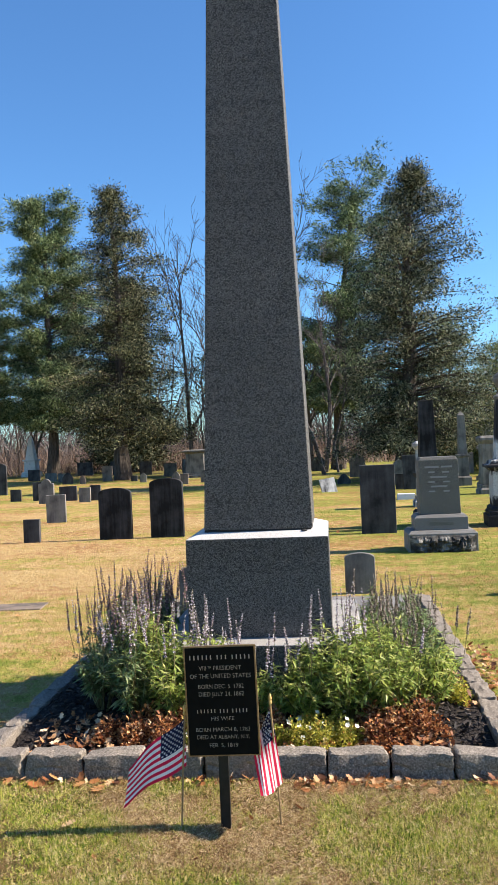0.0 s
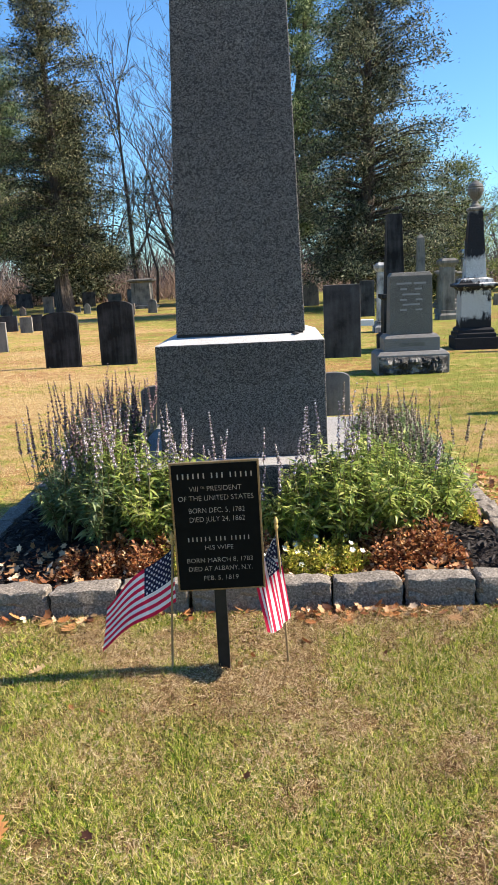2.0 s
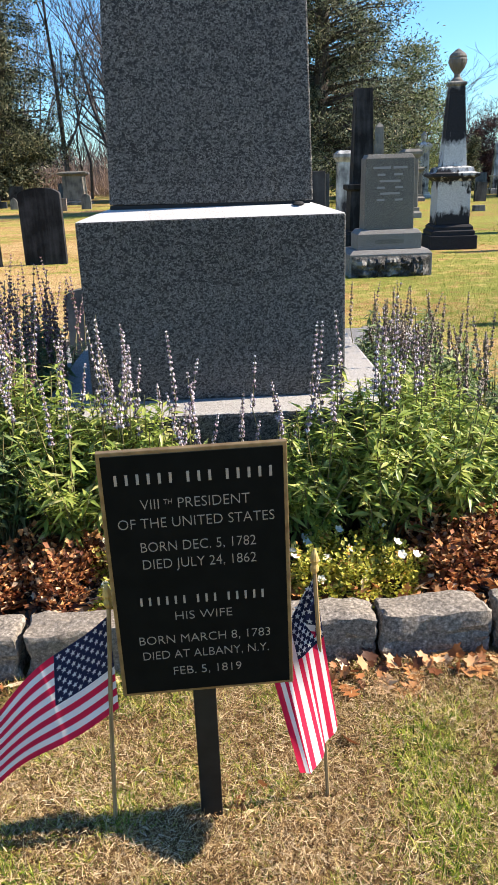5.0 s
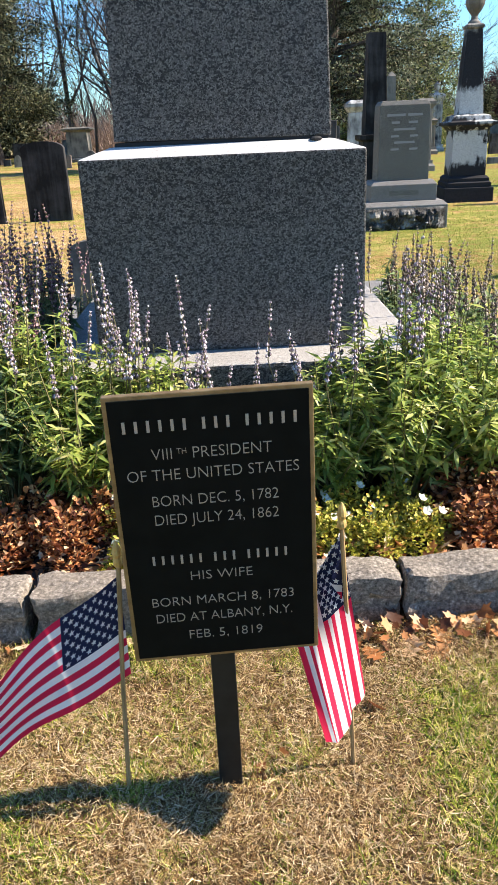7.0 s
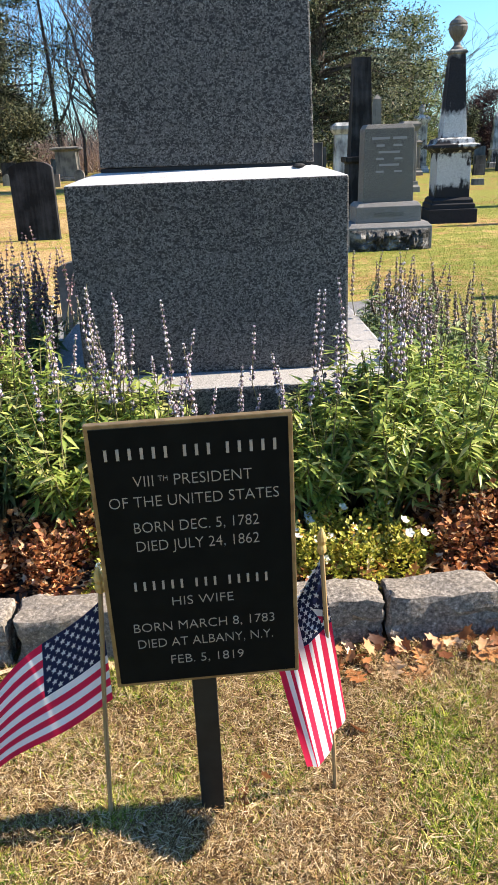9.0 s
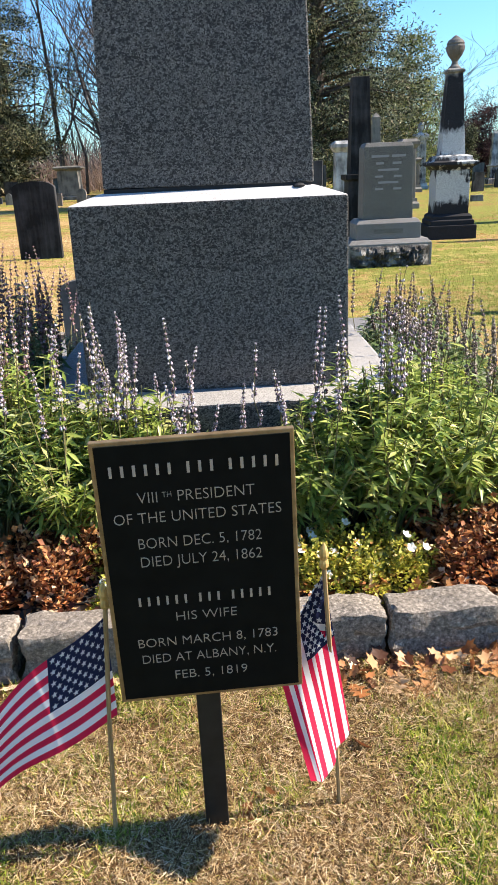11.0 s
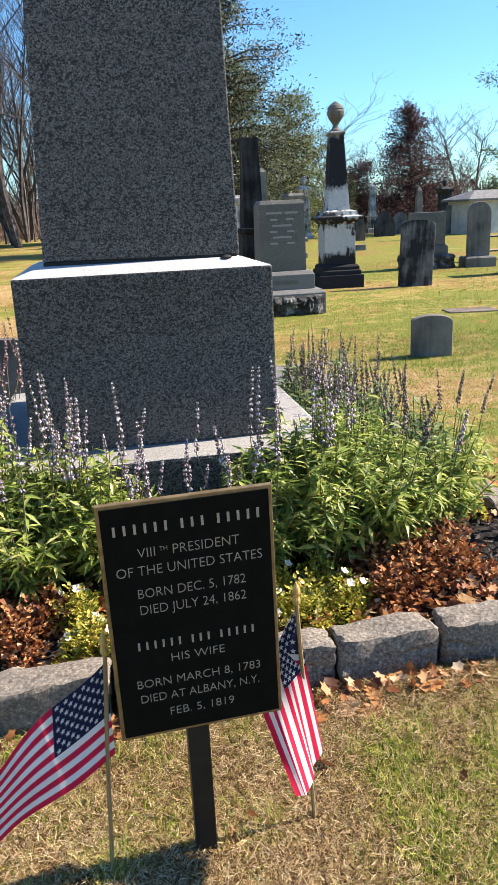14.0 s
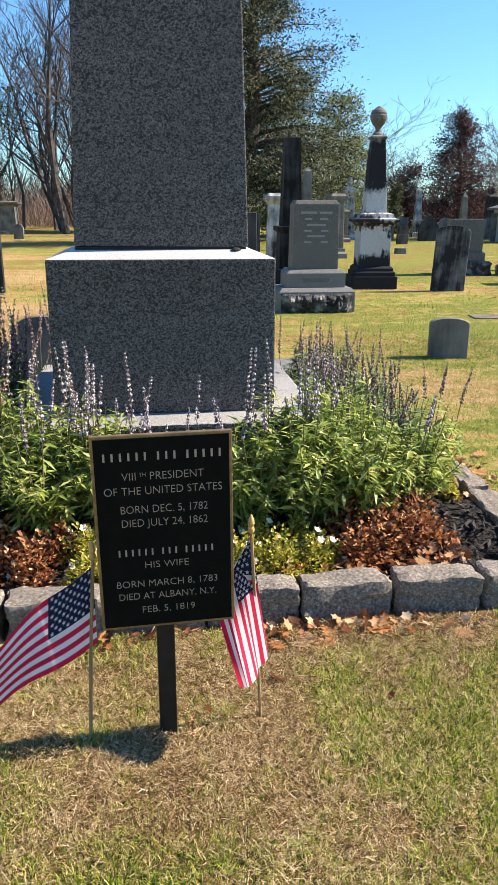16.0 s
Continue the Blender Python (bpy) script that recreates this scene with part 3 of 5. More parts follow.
# ---- family monument ----
fam = thing("family_monument", "dark grey granite family monument with rough base and carved lettering", "monument", (1.985, 11.05, 0), 0)
bm = bmesh.new()
block(bm, (0.485, 0.32, -0.05), (0.485, 0.32, 0.255), (0.44, 0.28, 0.30), soft=0.006)
part("lower_base", bm, GRANITE_DULL, fam)
bm = bmesh.new()                                # the broken, rock-pitched front
nx, nz = 40, 12
net = []
for jz in range(nz + 1):
    row = []
    for ix in range(nx + 1):
        u, w = ix / nx, jz / nz
        edge = min(1, 8 * min(u, 1 - u), 5 * min(w, 1 - w))
        q = Vector((u * 7, 0, w * 2.2))
        rough = abs(noise.noise(q)) * 0.09 + 0.045 * abs(noise.noise(q * 2.3 + Vector((5, 1, 2)))) + 0.02 * noise.noise(q * 6)
        row.append(bm.verts.new((-0.46 + 0.92 * u, -0.3215 - edge * (0.02 + rough), -0.03 + 0.265 * w)))
    net.append(row)
for r0, r1 in zip(net, net[1:]):
    for ix in range(nx):
        bm.faces.new((r0[ix], r0[ix + 1], r1[ix + 1], r1[ix]))
part("rough_face", bm, KROCK, fam, "rock-pitched broken granite face")
bm = bmesh.new()
block(bm, (0.375, 0.225, 0.301), (0.375, 0.225, 0.475), (0.335, 0.19, 0.52), soft=0.006)
part("upper_base", bm, GRANITE_DULL, fam)
bm = bmesh.new()
block(bm, (0.29, 0.16, 0.521), (0.278, 0.152, 1.30), (0.25, 0.13, 1.345), soft=0.005)
part("die", bm, GRANITE_FAMILY, fam)
LINE = Mat("pale carved letters", 0.8).color((0.26, 0.26, 0.26)).m


def bars(parent, rows, y, mat, name="inscription", deep=0.004, tilt=0.0):
    """Lines of writing too faint to read, or names: plain bars. rows: z, height, lengths of the words, gap."""
    for z, h, words, gap in rows:
        total = sum(words) + gap * (len(words) - 1)
        x = -total / 2
        for w in words:
            bm = bmesh.new()
            block(bm, (w / 2, deep / 2, z - h / 2), (w / 2, deep / 2, z + h / 2), cx=x + w / 2, cy=y(z) if callable(y) else y)
            x += w + gap
            part(name, bm, mat, parent)


bars(fam, [(1.20, 0.026, (0.2, 0.16), 0.03), (1.125, 0.024, (0.09, 0.1), 0.1), (1.055, 0.024, (0.24,), 0), (0.985, 0.022, (0.09, 0.09), 0.12),
           (0.92, 0.024, (0.23,), 0), (0.85, 0.022, (0.09, 0.09), 0.12)], lambda z: -0.1615 + (z - 0.52) * 0.0103 , LINE)
bars(fam, [(0.39, 0.05, (0.34,), 0)], -0.2265, GRANITE_FAMILY)

# ---- urn pillar ----
urn = thing("urn_obelisk", "weathered marble obelisk with a carved urn on a moulded pedestal", "monument", (3.56, 13.78, 0), -4)
bm = bmesh.new()
block(bm, (0.36, 0.36, -0.05), (0.36, 0.36, 0.2), soft=0.01)
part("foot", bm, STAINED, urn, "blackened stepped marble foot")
bm = bmesh.new()
block(bm, (0.325, 0.325, 0.201), (0.325, 0.325, 0.265), (0.30, 0.30, 0.285), (0.30, 0.30, 0.325), (0.265, 0.265, 0.36), soft=0.004)
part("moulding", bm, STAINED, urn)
bm = bmesh.new()
block(bm, (0.25, 0.25, 0.361), (0.245, 0.245, 0.98), soft=0.006)
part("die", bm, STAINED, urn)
bm = bmesh.new()
block(bm, (0.25, 0.25, 0.981), (0.30, 0.30, 1.03), (0.345, 0.345, 1.05), (0.345, 0.345, 1.09), (0.28, 0.28, 1.11), (0.26, 0.26, 1.17), (0.19, 0.19, 1.19), soft=0.004)
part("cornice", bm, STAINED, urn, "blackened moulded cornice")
bm = bmesh.new()
block(bm, (0.175, 0.175, 1.191), (0.105, 0.105, 2.28), soft=0.005)
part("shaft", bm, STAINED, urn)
bm = bmesh.new()
block(bm, (0.108, 0.108, 2.281), (0.125, 0.125, 2.3), (0.125, 0.125, 2.325), (0.1, 0.1, 2.345), soft=0.003)
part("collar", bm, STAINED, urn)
bm = bmesh.new()
turned(bm, [(0.09, 2.346), (0.085, 2.37), (0.05, 2.4), (0.042, 2.44), (0.06, 2.47), (0.1, 2.52), (0.128, 2.58), (0.135, 2.63), (0.12, 2.655), (0.128, 2.67), (0.105, 2.71), (0.06, 2.74), (0.045, 2.755), (0.012, 2.775)], 20)
part("urn", bm, GREY_STONE, urn, "stained carved marble urn")


def obelisk_on_base(label, x, y, w, h, mat, pedestal=0.35, top=0.7, turn=0.0, cap=0.0, lean=0.0):
    g = thing("obelisk", label, "monument", (x, y, 0), turn, "old monuments")
    a = w / 2
    bm = bmesh.new()
    z1 = h * pedestal
    block(bm, (a * 1.7, a * 1.7, -0.05), (a * 1.7, a * 1.7, z1 * 0.25), (a * 1.45, a * 1.45, z1 * 0.3), soft=0.01)
    part("foot", bm, mat, g)
    bm = bmesh.new()
    block(bm, (a * 1.25, a * 1.25, z1 * 0.301), (a * 1.2, a * 1.2, z1 * 0.9), (a * 1.5, a * 1.5, z1 * 0.93), (a * 1.5, a * 1.5, z1), soft=0.008)
    part("pedestal", bm, mat, g)
    bm = bmesh.new()
    block(bm, (a, a, z1 + 0.001), (a * top, a * top, h - cap), soft=0.006)
    s = part("shaft", bm, mat, g)
    s.matrix_basis = pose(0, 0, 0, 0, lean, 0)
    if cap:
        bm = bmesh.new()
        block(bm, (a * top, a * top, h - cap + 0.001), (0.01, 0.01, h))
        c = part("cap", bm, mat, g)
        c.matrix_basis = pose(0, 0, 0, 0, lean, 0)
    return g


def column(label, x, y, w, h, mat, turn=0.0, ball=False):
    """A squat pillar with a spreading cap."""
    g = thing("pedestal_monument", label, "monument", (x, y, 0), turn, "old monuments")
    a = w / 2
    bm = bmesh.new()
    block(bm, (a * 1.45, a * 1.45, -0.05), (a * 1.45, a * 1.45, 0.12), (a * 1.2, a * 1.2, 0.17), (a * 1.2, a * 1.2, 0.25), soft=0.008)
    part("foot", bm, mat, g)
    bm = bmesh.new()
    block(bm, (a, a, 0.251), (a * 0.93, a * 0.93, h * 0.86), soft=0.02)
    part("die", bm, mat, g)
    bm = bmesh.new()
    block(bm, (a * 0.95, a * 0.95, h * 0.861), (a * 1.3, a * 1.3, h * 0.92), (a * 1.3, a * 1.3, h * 0.96), (a * 0.9, a * 0.9, h), soft=0.006)
    part("cap", bm, mat, g)
    if ball:
        bm = bmesh.new()
        turned(bm, [(a * 0.5, h + 0.001), (a * 0.25, h + 0.06), (a * 0.6, h + 0.16), (a * 0.55, h + 0.3), (a * 0.2, h + 0.38), (0.01, h + 0.42)], 12)
        part("urn", bm, mat, g)
    return g


obelisk_on_base("broad blackened obelisk with a flat broken top", 2.25, 14.1, 0.33, 2.32, BLACKENED, 0.42, 0.74)
obelisk_on_base("slender pale obelisk on a stepped base", 4.84, 25.4, 0.28, 2.46, GREY_STONE, 0.42, 0.75, cap=0.12)
column("pale streaked pedestal monument with a flat cap", 2.66, 18.1, 0.36, 1.56, MARBLE)
column("weathered marble pedestal with an urn", 4.8, 21.4, 0.36, 1.62, GREY_STONE, 5)
column("grey pedestal monument with a carved cap", 5.4, 24.2, 0.42, 1.3, GREY_STONE, 0)
obelisk_on_base("white marble obelisk before the dark trees", -21.9, 54.2, 0.7, 3.1, MARBLE_BRIGHT, 0.42, 0.4, cap=0.3)
column("pale tomb monument with a shallow gabled cap", -6.95, 41.0, 1.05, 1.55, GREY_STONE)
# right of the lawn, farther monuments
for x, y, w, h, m in ((8.3, 33.5, 0.42, 2.1, MARBLE), (7.4, 31.0, 0.4, 1.2, GREY_STONE), (6.2, 28.0, 0.5, 1.3, GREY_STONE), (16.2, 37.0, 0.5, 1.9, SLATE)):
    column("distant stained marble pedestal monument", x, y, w, h, m, 4, ball=h > 1.5)
for x, y, w, h, m in ((7.9, 36.0, 0.3, 3.2, MARBLE), (12.2, 36.0, 0.32, 2.2, MARBLE), (10.96, 27.8, 0.24, 1.8, GREY_STONE)):
    obelisk_on_base("distant slender marble obelisk", x, y, w, h, m, 0.35, 0.7, cap=0.15)
for x, y, w, h, m, top in (
    (11.2, 31.7, 0.85, 1.0, SLATE, "gothic"), (10.9, 34.0, 0.45, 0.9, GREY_STONE, "flat"), (12.4, 33.0, 0.6, 0.9, GREY_STONE, "round"), (13.8, 31.0, 0.5, 1.1, GREY_STONE, "flat"),
    (10.1, 33.6, 0.5, 0.5, BROWN_STONE, "flat"), (9.2, 29.0, 0.42, 0.35, SLATE, "flat"), (9.9, 31.0, 0.4, 0.6, SLATE, "flat"), (14.6, 33.5, 0.6, 0.9, GREY_STONE, "round"),
    (15.6, 30.0, 0.5, 0.8, SLATE, "flat"), (8.0, 27.5, 0.4, 0.4, GREY_STONE, "flat"), (9.6, 39.0, 0.6, 0.7, GREY_STONE, "round"), (6.5, 34.0, 0.6, 0.9, GREY_STONE, "flat"),
):
    headstone("distant weathered gravestone on the lawn", x, y, w, h, m, top, 0.12, random.uniform(-10, 10), random.uniform(-2, 2), "distant gravestones")
bm = bmesh.new()
block(bm, (0.16, 0.1, -0.03), (0.15, 0.09, 0.16), soft=0.01)
whole("grave_marker", bm, GREY_STONE, "low square grey marker block in the lawn", "gravestone", (7.2, 23.2, 0))
bm = bmesh.new()
block(bm, (0.24, 0.14, -0.03), (0.23, 0.13, 0.15), soft=0.01)
whole("grave_marker", bm, MARBLE_BRIGHT, "low white marble marker block in the lawn", "gravestone", (2.45, 20.4, 0))
for x, y, t in ((4.05, 10.1, -8), (-2.95, 7.6, 6)):
    bm = bmesh.new()
    block(bm, (0.3, 0.17, -0.03), (0.29, 0.16, 0.014), soft=0.004)
    whole("flat_marker", bm, BROWN_STONE, "flat grey marker stone set flush in the lawn", "gravestone", (x, y, 0), t)

# stone with a rock-faced base, behind the leaning slab
g = thing("family_stone", "grey granite block monument on a rock-faced base", "monument", (6.12, 16.1, 0), -10)
bm = bmesh.new()
block(bm, (0.5, 0.3, -0.05), (0.5, 0.3, 0.24), (0.46, 0.26, 0.27))
bmesh.ops.subdivide_edges(bm, edges=list(bm.edges), cuts=8, use_grid_fill=True)
for v in bm.verts:
    if 0.02 < v.co.z < 0.2:
        v.co += noise.noise_vector(v.co * 8) * 0.05
part("rough_base", bm, KROCK, g)
bm = bmesh.new()
block(bm, (0.38, 0.2, 0.271), (0.38, 0.2, 0.42), (0.34, 0.17, 0.45), soft=0.006)
part("upper_base", bm, GRANITE_FAMILY, g)
bm = bmesh.new()
block(bm, (0.33, 0.16, 0.451), (0.33, 0.16, 1.06), soft=0.008)
part("die", bm, GRANITE_FAMILY, g)

# low tomb house with a hipped roof
g = thing("tomb_house", "low white walled tomb with a shallow grey hipped roof", "mausoleum", (14.9, 30.6, 0), 6)
bm = bmesh.new()
block(bm, (1.12, 0.8, -0.05), (1.12, 0.8, 1.22))
part("wall", bm, WALLWHITE, g)
bm = bmesh.new()
block(bm, (1.32, 1.0, 1.221), (1.32, 1.0, 1.3), (0.5, 0.12, 1.62))
part("roof", bm, ROOF, g)

# stone posts with iron rails round a plot
g = thing("plot_fence", "low plot fence of stone posts and dark iron rails", "fence", (0, 0, 0))
posts = ((7.75, 17.0), (9.3, 17.35), (10.9, 17.7))
for x, y in posts:
    bm = bmesh.new()
    block(bm, (0.11, 0.11, -0.05), (0.11, 0.11, 0.62), (0.04, 0.04, 0.7), cx=x, cy=y, soft=0.01)
    part("post", bm, GREY_STONE, g)
for (xa, ya), (xb, yb) in zip(posts, posts[1:]):
    for z in (0.2, 0.5):
        bm = bmesh.new()
        tube(bm, [(xa, ya, z), (xb, yb, z)], 0.025, 6)
        part("rail", bm, POST, g)
column("dark carved pedestal with stepped foot", 7.05, 14.1, 0.34, 0.95, SLATE, -6)

# ---- sign ----
SX, SY, SW, SH, SZ = -0.056, 3.043, 0.306, 0.465, 0.321
sign = thing("memorial_sign", "black memorial plaque with bronze rim on a black post", "sign", (SX, SY, 0), 2.2)
bm = bmesh.new()
block(bm, (0.021, 0.016, -0.1), (0.021, 0.016, 0.74), cx=-0.012, cy=0.028, soft=0.002)
part("post", bm, POST, sign, "black square steel post")
bm = bmesh.new()
block(bm, (SW / 2, 0.006, SZ), (SW / 2, 0.006, SZ + SH), soft=0.0015)
plaque = part("plaque", bm, BRONZE, sign, "bronze plaque with narrow bare rim")
plaque.matrix_basis = pose(0, 0, 0, 0, -0.6, 0)
bm = bmesh.new()
block(bm, (SW / 2 - 0.007, 0.002, SZ + 0.007), (SW / 2 - 0.007, 0.002, SZ + SH - 0.007), cy=-0.0065)
panel = part("panel", bm, SIGN, plaque, "black painted field")


def lettering(text, width, z, parent, y=-0.0088, size=0.026):
    cu = bpy.data.curves.new("lettering", "FONT")
    cu.body, cu.size, cu.align_x, cu.align_y, cu.extrude = text, size, "CENTER", "CENTER", 0.0005
    cu.offset = -0.016 * size
    cu.resolution_u = 3
    tmp = new("lettering", cu)
    me = bpy.data.meshes.new_from_object(tmp.evaluated_get(bpy.context.evaluated_depsgraph_get()))
    bpy.data.objects.remove(tmp)
    me.materials.clear()
    me.materials.append(LETTER)
    xs = [v.co.x for v in me.vertices]
    f = width / (max(xs) - min(xs))
    ob = new("lettering", me)
    ob.parent = parent
    ob["kind"] = "stuff"
    ob.matrix_basis = pose(0, y, z, 90, 0, 0) @ Matrix.Diagonal((f, 1.0, 1, 1))
    return ob


def sz(f):
    return SZ + SH * (1 - f)


def name_bars(z, h, counts, pitch, parent):
    """A name as a row of narrow upright bars, one word a part."""
    total = sum(counts) * pitch + (len(counts) - 1) * pitch * 0.6
    x = -total / 2
    for n in counts:
        for _ in range(n):
            bm = bmesh.new()
            block(bm, (pitch * 0.13, 0.0006, z - h / 2), (pitch * 0.13, 0.0006, z + h / 2), cx=x + pitch / 2, cy=-0.0091)
            x += pitch
            part("lettering", bm, LETTER, parent)
        x += pitch * 0.6


name_bars(sz(0.103), 0.018, (6, 3, 5), 0.0176, plaque)
name_bars(sz(0.588), 0.0155, (6, 3, 5), 0.0146, plaque)
for text, width, f, size in (("VIII    PRESIDENT", 0.61, 0.202, 0.0262), ("OF THE UNITED STATES", 0.88, 0.274, 0.0262), ("BORN DEC. 5, 1782", 0.655, 0.368, 0.0262), ("DIED JULY 24, 1862", 0.65, 0.437, 0.0262),
                             ("HIS WIFE", 0.335, 0.658, 0.0235), ("BORN MARCH 8, 1783", 0.78, 0.757, 0.024), ("DIED AT ALBANY, N.Y.", 0.755, 0.824, 0.024), ("FEB. 5, 1819", 0.41, 0.899, 0.024)):
    lettering(text, width * (SW - 0.014), sz(f), plaque, size=size)
th = lettering("TH", 0.014, sz(0.194), plaque, size=0.013)
th.matrix_basis = pose(-0.0443, 0, 0) @ th.matrix_basis

# ---- trees ----


def leaf_cloud(centres, dirs, per, size, spread, seed, width=0.19, flat=0.7, stray=0.65):
    """A mesh's vertices and faces: narrow leaf blades about many places, pointing roughly along dirs."""
    rs = np.random.RandomState(seed)
    c = np.repeat(np.array(centres), per, 0)
    d = np.repeat(np.array(dirs), per, 0)
    n = len(c)
    p = c + rs.normal(0, 1, (n, 3)) * np.array([1, 1, flat]) * spread
    v = d + rs.normal(0, stray, (n, 3))
    v /= np.linalg.norm(v, axis=1)[:, None]
    v *= (size * rs.uniform(0.5, 1.5, n))[:, None]
    s = np.cross(v, rs.normal(0, 1, (n, 3)))
    s *= (np.linalg.norm(v, axis=1) * width / np.maximum(1e-6, np.linalg.norm(s, axis=1)))[:, None]
    verts = np.stack([p, p + v * 0.5 + s, p + v, p + v * 0.45 - s], 1).reshape(-1, 3)
    return verts, np.arange(4 * n).reshape(n, 4)


def quads(name, verts, faces, mat):
    me = bpy.data.meshes.new(name)
    k = faces.shape[1]
    me.vertices.add(len(verts))
    me.vertices.foreach_set("co", np.asarray(verts, dtype=np.float32).ravel())
    me.loops.add(faces.size)
    me.loops.foreach_set("vertex_index", faces.astype(np.int32).ravel())
    me.polygons.add(len(faces))
    me.polygons.foreach_set("loop_start", np.arange(0, faces.size, k, dtype=np.int32))
    me.update(calc_edges=True)
    me.materials.append(mat)
    return me


def evergreen(label, x, y, height, shape, leaf, seed, trunk=0.3, low=0.1, limbs=120, tufts=7, per=40, size=0.18, rise=0.0, gap=0.5, name="evergreen_tree", inner=0.25, spread=0.36, lean=(0, 0), flat=0.7, stray=0.8, needle=0.13):
    """shape: radius by the height's fraction. A trunk, limbs with side shoots, and tufts of fine foliage on them."""
    rnd = random.Random(seed)
    g = thing(name, label, "tree", (x, y, 0), 0, "trees")
    bm = bmesh.new()
    axis = [Vector((lean[0] * (i / 8) ** 1.5 + 0.12 * math.sin(i * 1.1 + seed), lean[1] * (i / 8) ** 1.5 + 0.12 * math.cos(i * 1.3 + seed), -0.2 + (height * 0.97 + 0.2) * i / 8)) for i in range(9)]
    tube(bm, axis, [trunk * (1.3 if i == 0 else 1) * (1 - 0.93 * i / 8) for i in range(9)], 8)
    part("trunk", bm, BARK, g)
    centres, dirs = [], []
    bm = bmesh.new()
    for n in range(limbs):
        f = low + (0.98 - low) * ((n + rnd.random()) / limbs) ** 1.3
        a = rnd.uniform(0, 2 * math.pi)
        q = min(7.999, f * 8)
        root = axis[int(q)].lerp(axis[int(q) + 1], q - int(q))
        lump = 0.85 + gap * noise.noise((math.cos(a) * 1.6 + seed, math.sin(a) * 1.6, f * 6.0)) + 0.5 * gap * rnd.uniform(-1, 1)
        r = shape(min(f, 0.97)) * max(0.25, lump)
        up = rise + 0.55 * f * f
        out = Vector((math.cos(a), math.sin(a), up)).normalized()
        bend = Vector((0, 0, -0.10 * r * (1 - f)))
        tip = root + out * r * 0.82 + bend
        tube(bm, [root, root + out * r * 0.5 + Vector((0, 0, 0.03 * r)), tip], [0.02 + 0.06 * (1 - f), 0.015 + 0.03 * (1 - f), 0.01], 3)
        side = Vector((-math.sin(a), math.cos(a), 0))
        for _ in range(round(tufts * (0.55 + 0.8 * (1 - f)))):
            s = inner + (1 - inner) * rnd.random() ** 0.75
            w = rnd.uniform(-0.3, 0.3) * r * s * 0.8
            c = root + out * r * s + bend * s * s + side * w + Vector((0, 0, rnd.gauss(0, 0.12)))
            centres.append(c)
            dirs.append((out + side * (0.8 if w > 0 else -0.8) * rnd.random()).normalized())
    part("limb_framework", bm, BARK, g)
    v, fc = leaf_cloud(centres, dirs, round(per * 1.05), size * 1.2, spread, seed, width=needle, flat=flat, stray=stray)
    part("crown", quads("crown", v, fc, leaf), None, g)
    return g


evergreen("tall brownish cedar with an uneven narrow crown", -11.3, 41.7, 17.3, lambda f: 4.5 * (1.0 - f) ** 0.62 * min(1, 0.62 + f * 1.6) + 0.2, CEDAR, 3, 0.45, 0.15, 270, 11, 38, 0.125, -0.02, 0.85, spread=0.22, stray=1.3)
evergreen("tall green white pine with layered plumes", -19.3, 52.0, 20.3, lambda f: 4.2 * (1.03 - f) ** 0.4 * min(1, 0.5 + f * 1.5), PINE, 5, 0.42, 0.19, 180, 13, 80, 0.2, 0.12, 0.8, "pine_tree", 0.35, 0.3, flat=0.55, stray=1.1, needle=0.09)
evergreen("tall green white pine with layered plumes", -26.0, 53.0, 23.5, lambda f: 4.4 * (1.03 - f) ** 0.4 * min(1, 0.5 + f * 1.5), PINE, 6, 0.45, 0.18, 160, 12, 60, 0.22, 0.12, 0.8, "pine_tree", 0.35, 0.32, flat=0.55, stray=1.1, needle=0.09)
evergreen("green young pine in the tree line", -14.8, 56.0, 15.0, lambda f: 3.2 * (1.02 - f) ** 0.5, HEMLOCK, 7, 0.35, 0.08, 130, 8, 44, 0.28, 0.0, 0.5, "pine_tree", 0.3, 0.4)
evergreen("broad dark evergreen with dense lower limbs", 3.55, 30.5, 12.9, lambda f: 3.75 * (1.0 - f) ** 0.55 * min(1, 0.75 + f * 1.2) + 0.1, HEMLOCK, 11, 0.4, 0.11, 340, 12, 34, 0.1, 0.06, 0.75, spread=0.18, lean=(0.7, 0), stray=1.3)
evergreen("tall pine with open plumed limbs", 0.9, 45.0, 17.6, lambda f: 4.6 * (0.35 + 0.75 * f) * (1.04 - f) ** 0.3, PINE, 13, 0.38, 0.22, 150, 12, 64, 0.18, 0.12, 0.9, "pine_tree", 0.4, 0.27, (1.6, 0), 0.5, 1.1, 0.09)
evergreen("bushy green evergreen behind the obelisk", 8.6, 36.5, 6.2, lambda f: 2.0 * (1.0 - f) ** 0.35 * min(1, 0.6 + f * 3), BUSH, 17, 0.18, 0.06, 110, 7, 34, 0.11, 0.1, 0.55, spread=0.17, stray=1.2)
evergreen("bushy green evergreen behind the obelisk", 6.7, 38.5, 7.6, lambda f: 2.6 * (1.0 - f) ** 0.35 * min(1, 0.6 + f * 3), BUSH, 19, 0.18, 0.06, 130, 7, 34, 0.11, 0.1, 0.55, spread=0.18, stray=1.2)
evergreen("dark red leaved ornamental tree", 17.3, 44.0, 6.5, lambda f: 3.7 * (1.0 - f) ** 1.05 * min(1, 0.45 + f * 2) + 0.2, REDLEAF, 23, 0.2, 0.1, 150, 8, 26, 0.12, 0.1, 1.0, "red_tree", spread=0.2, stray=1.2)
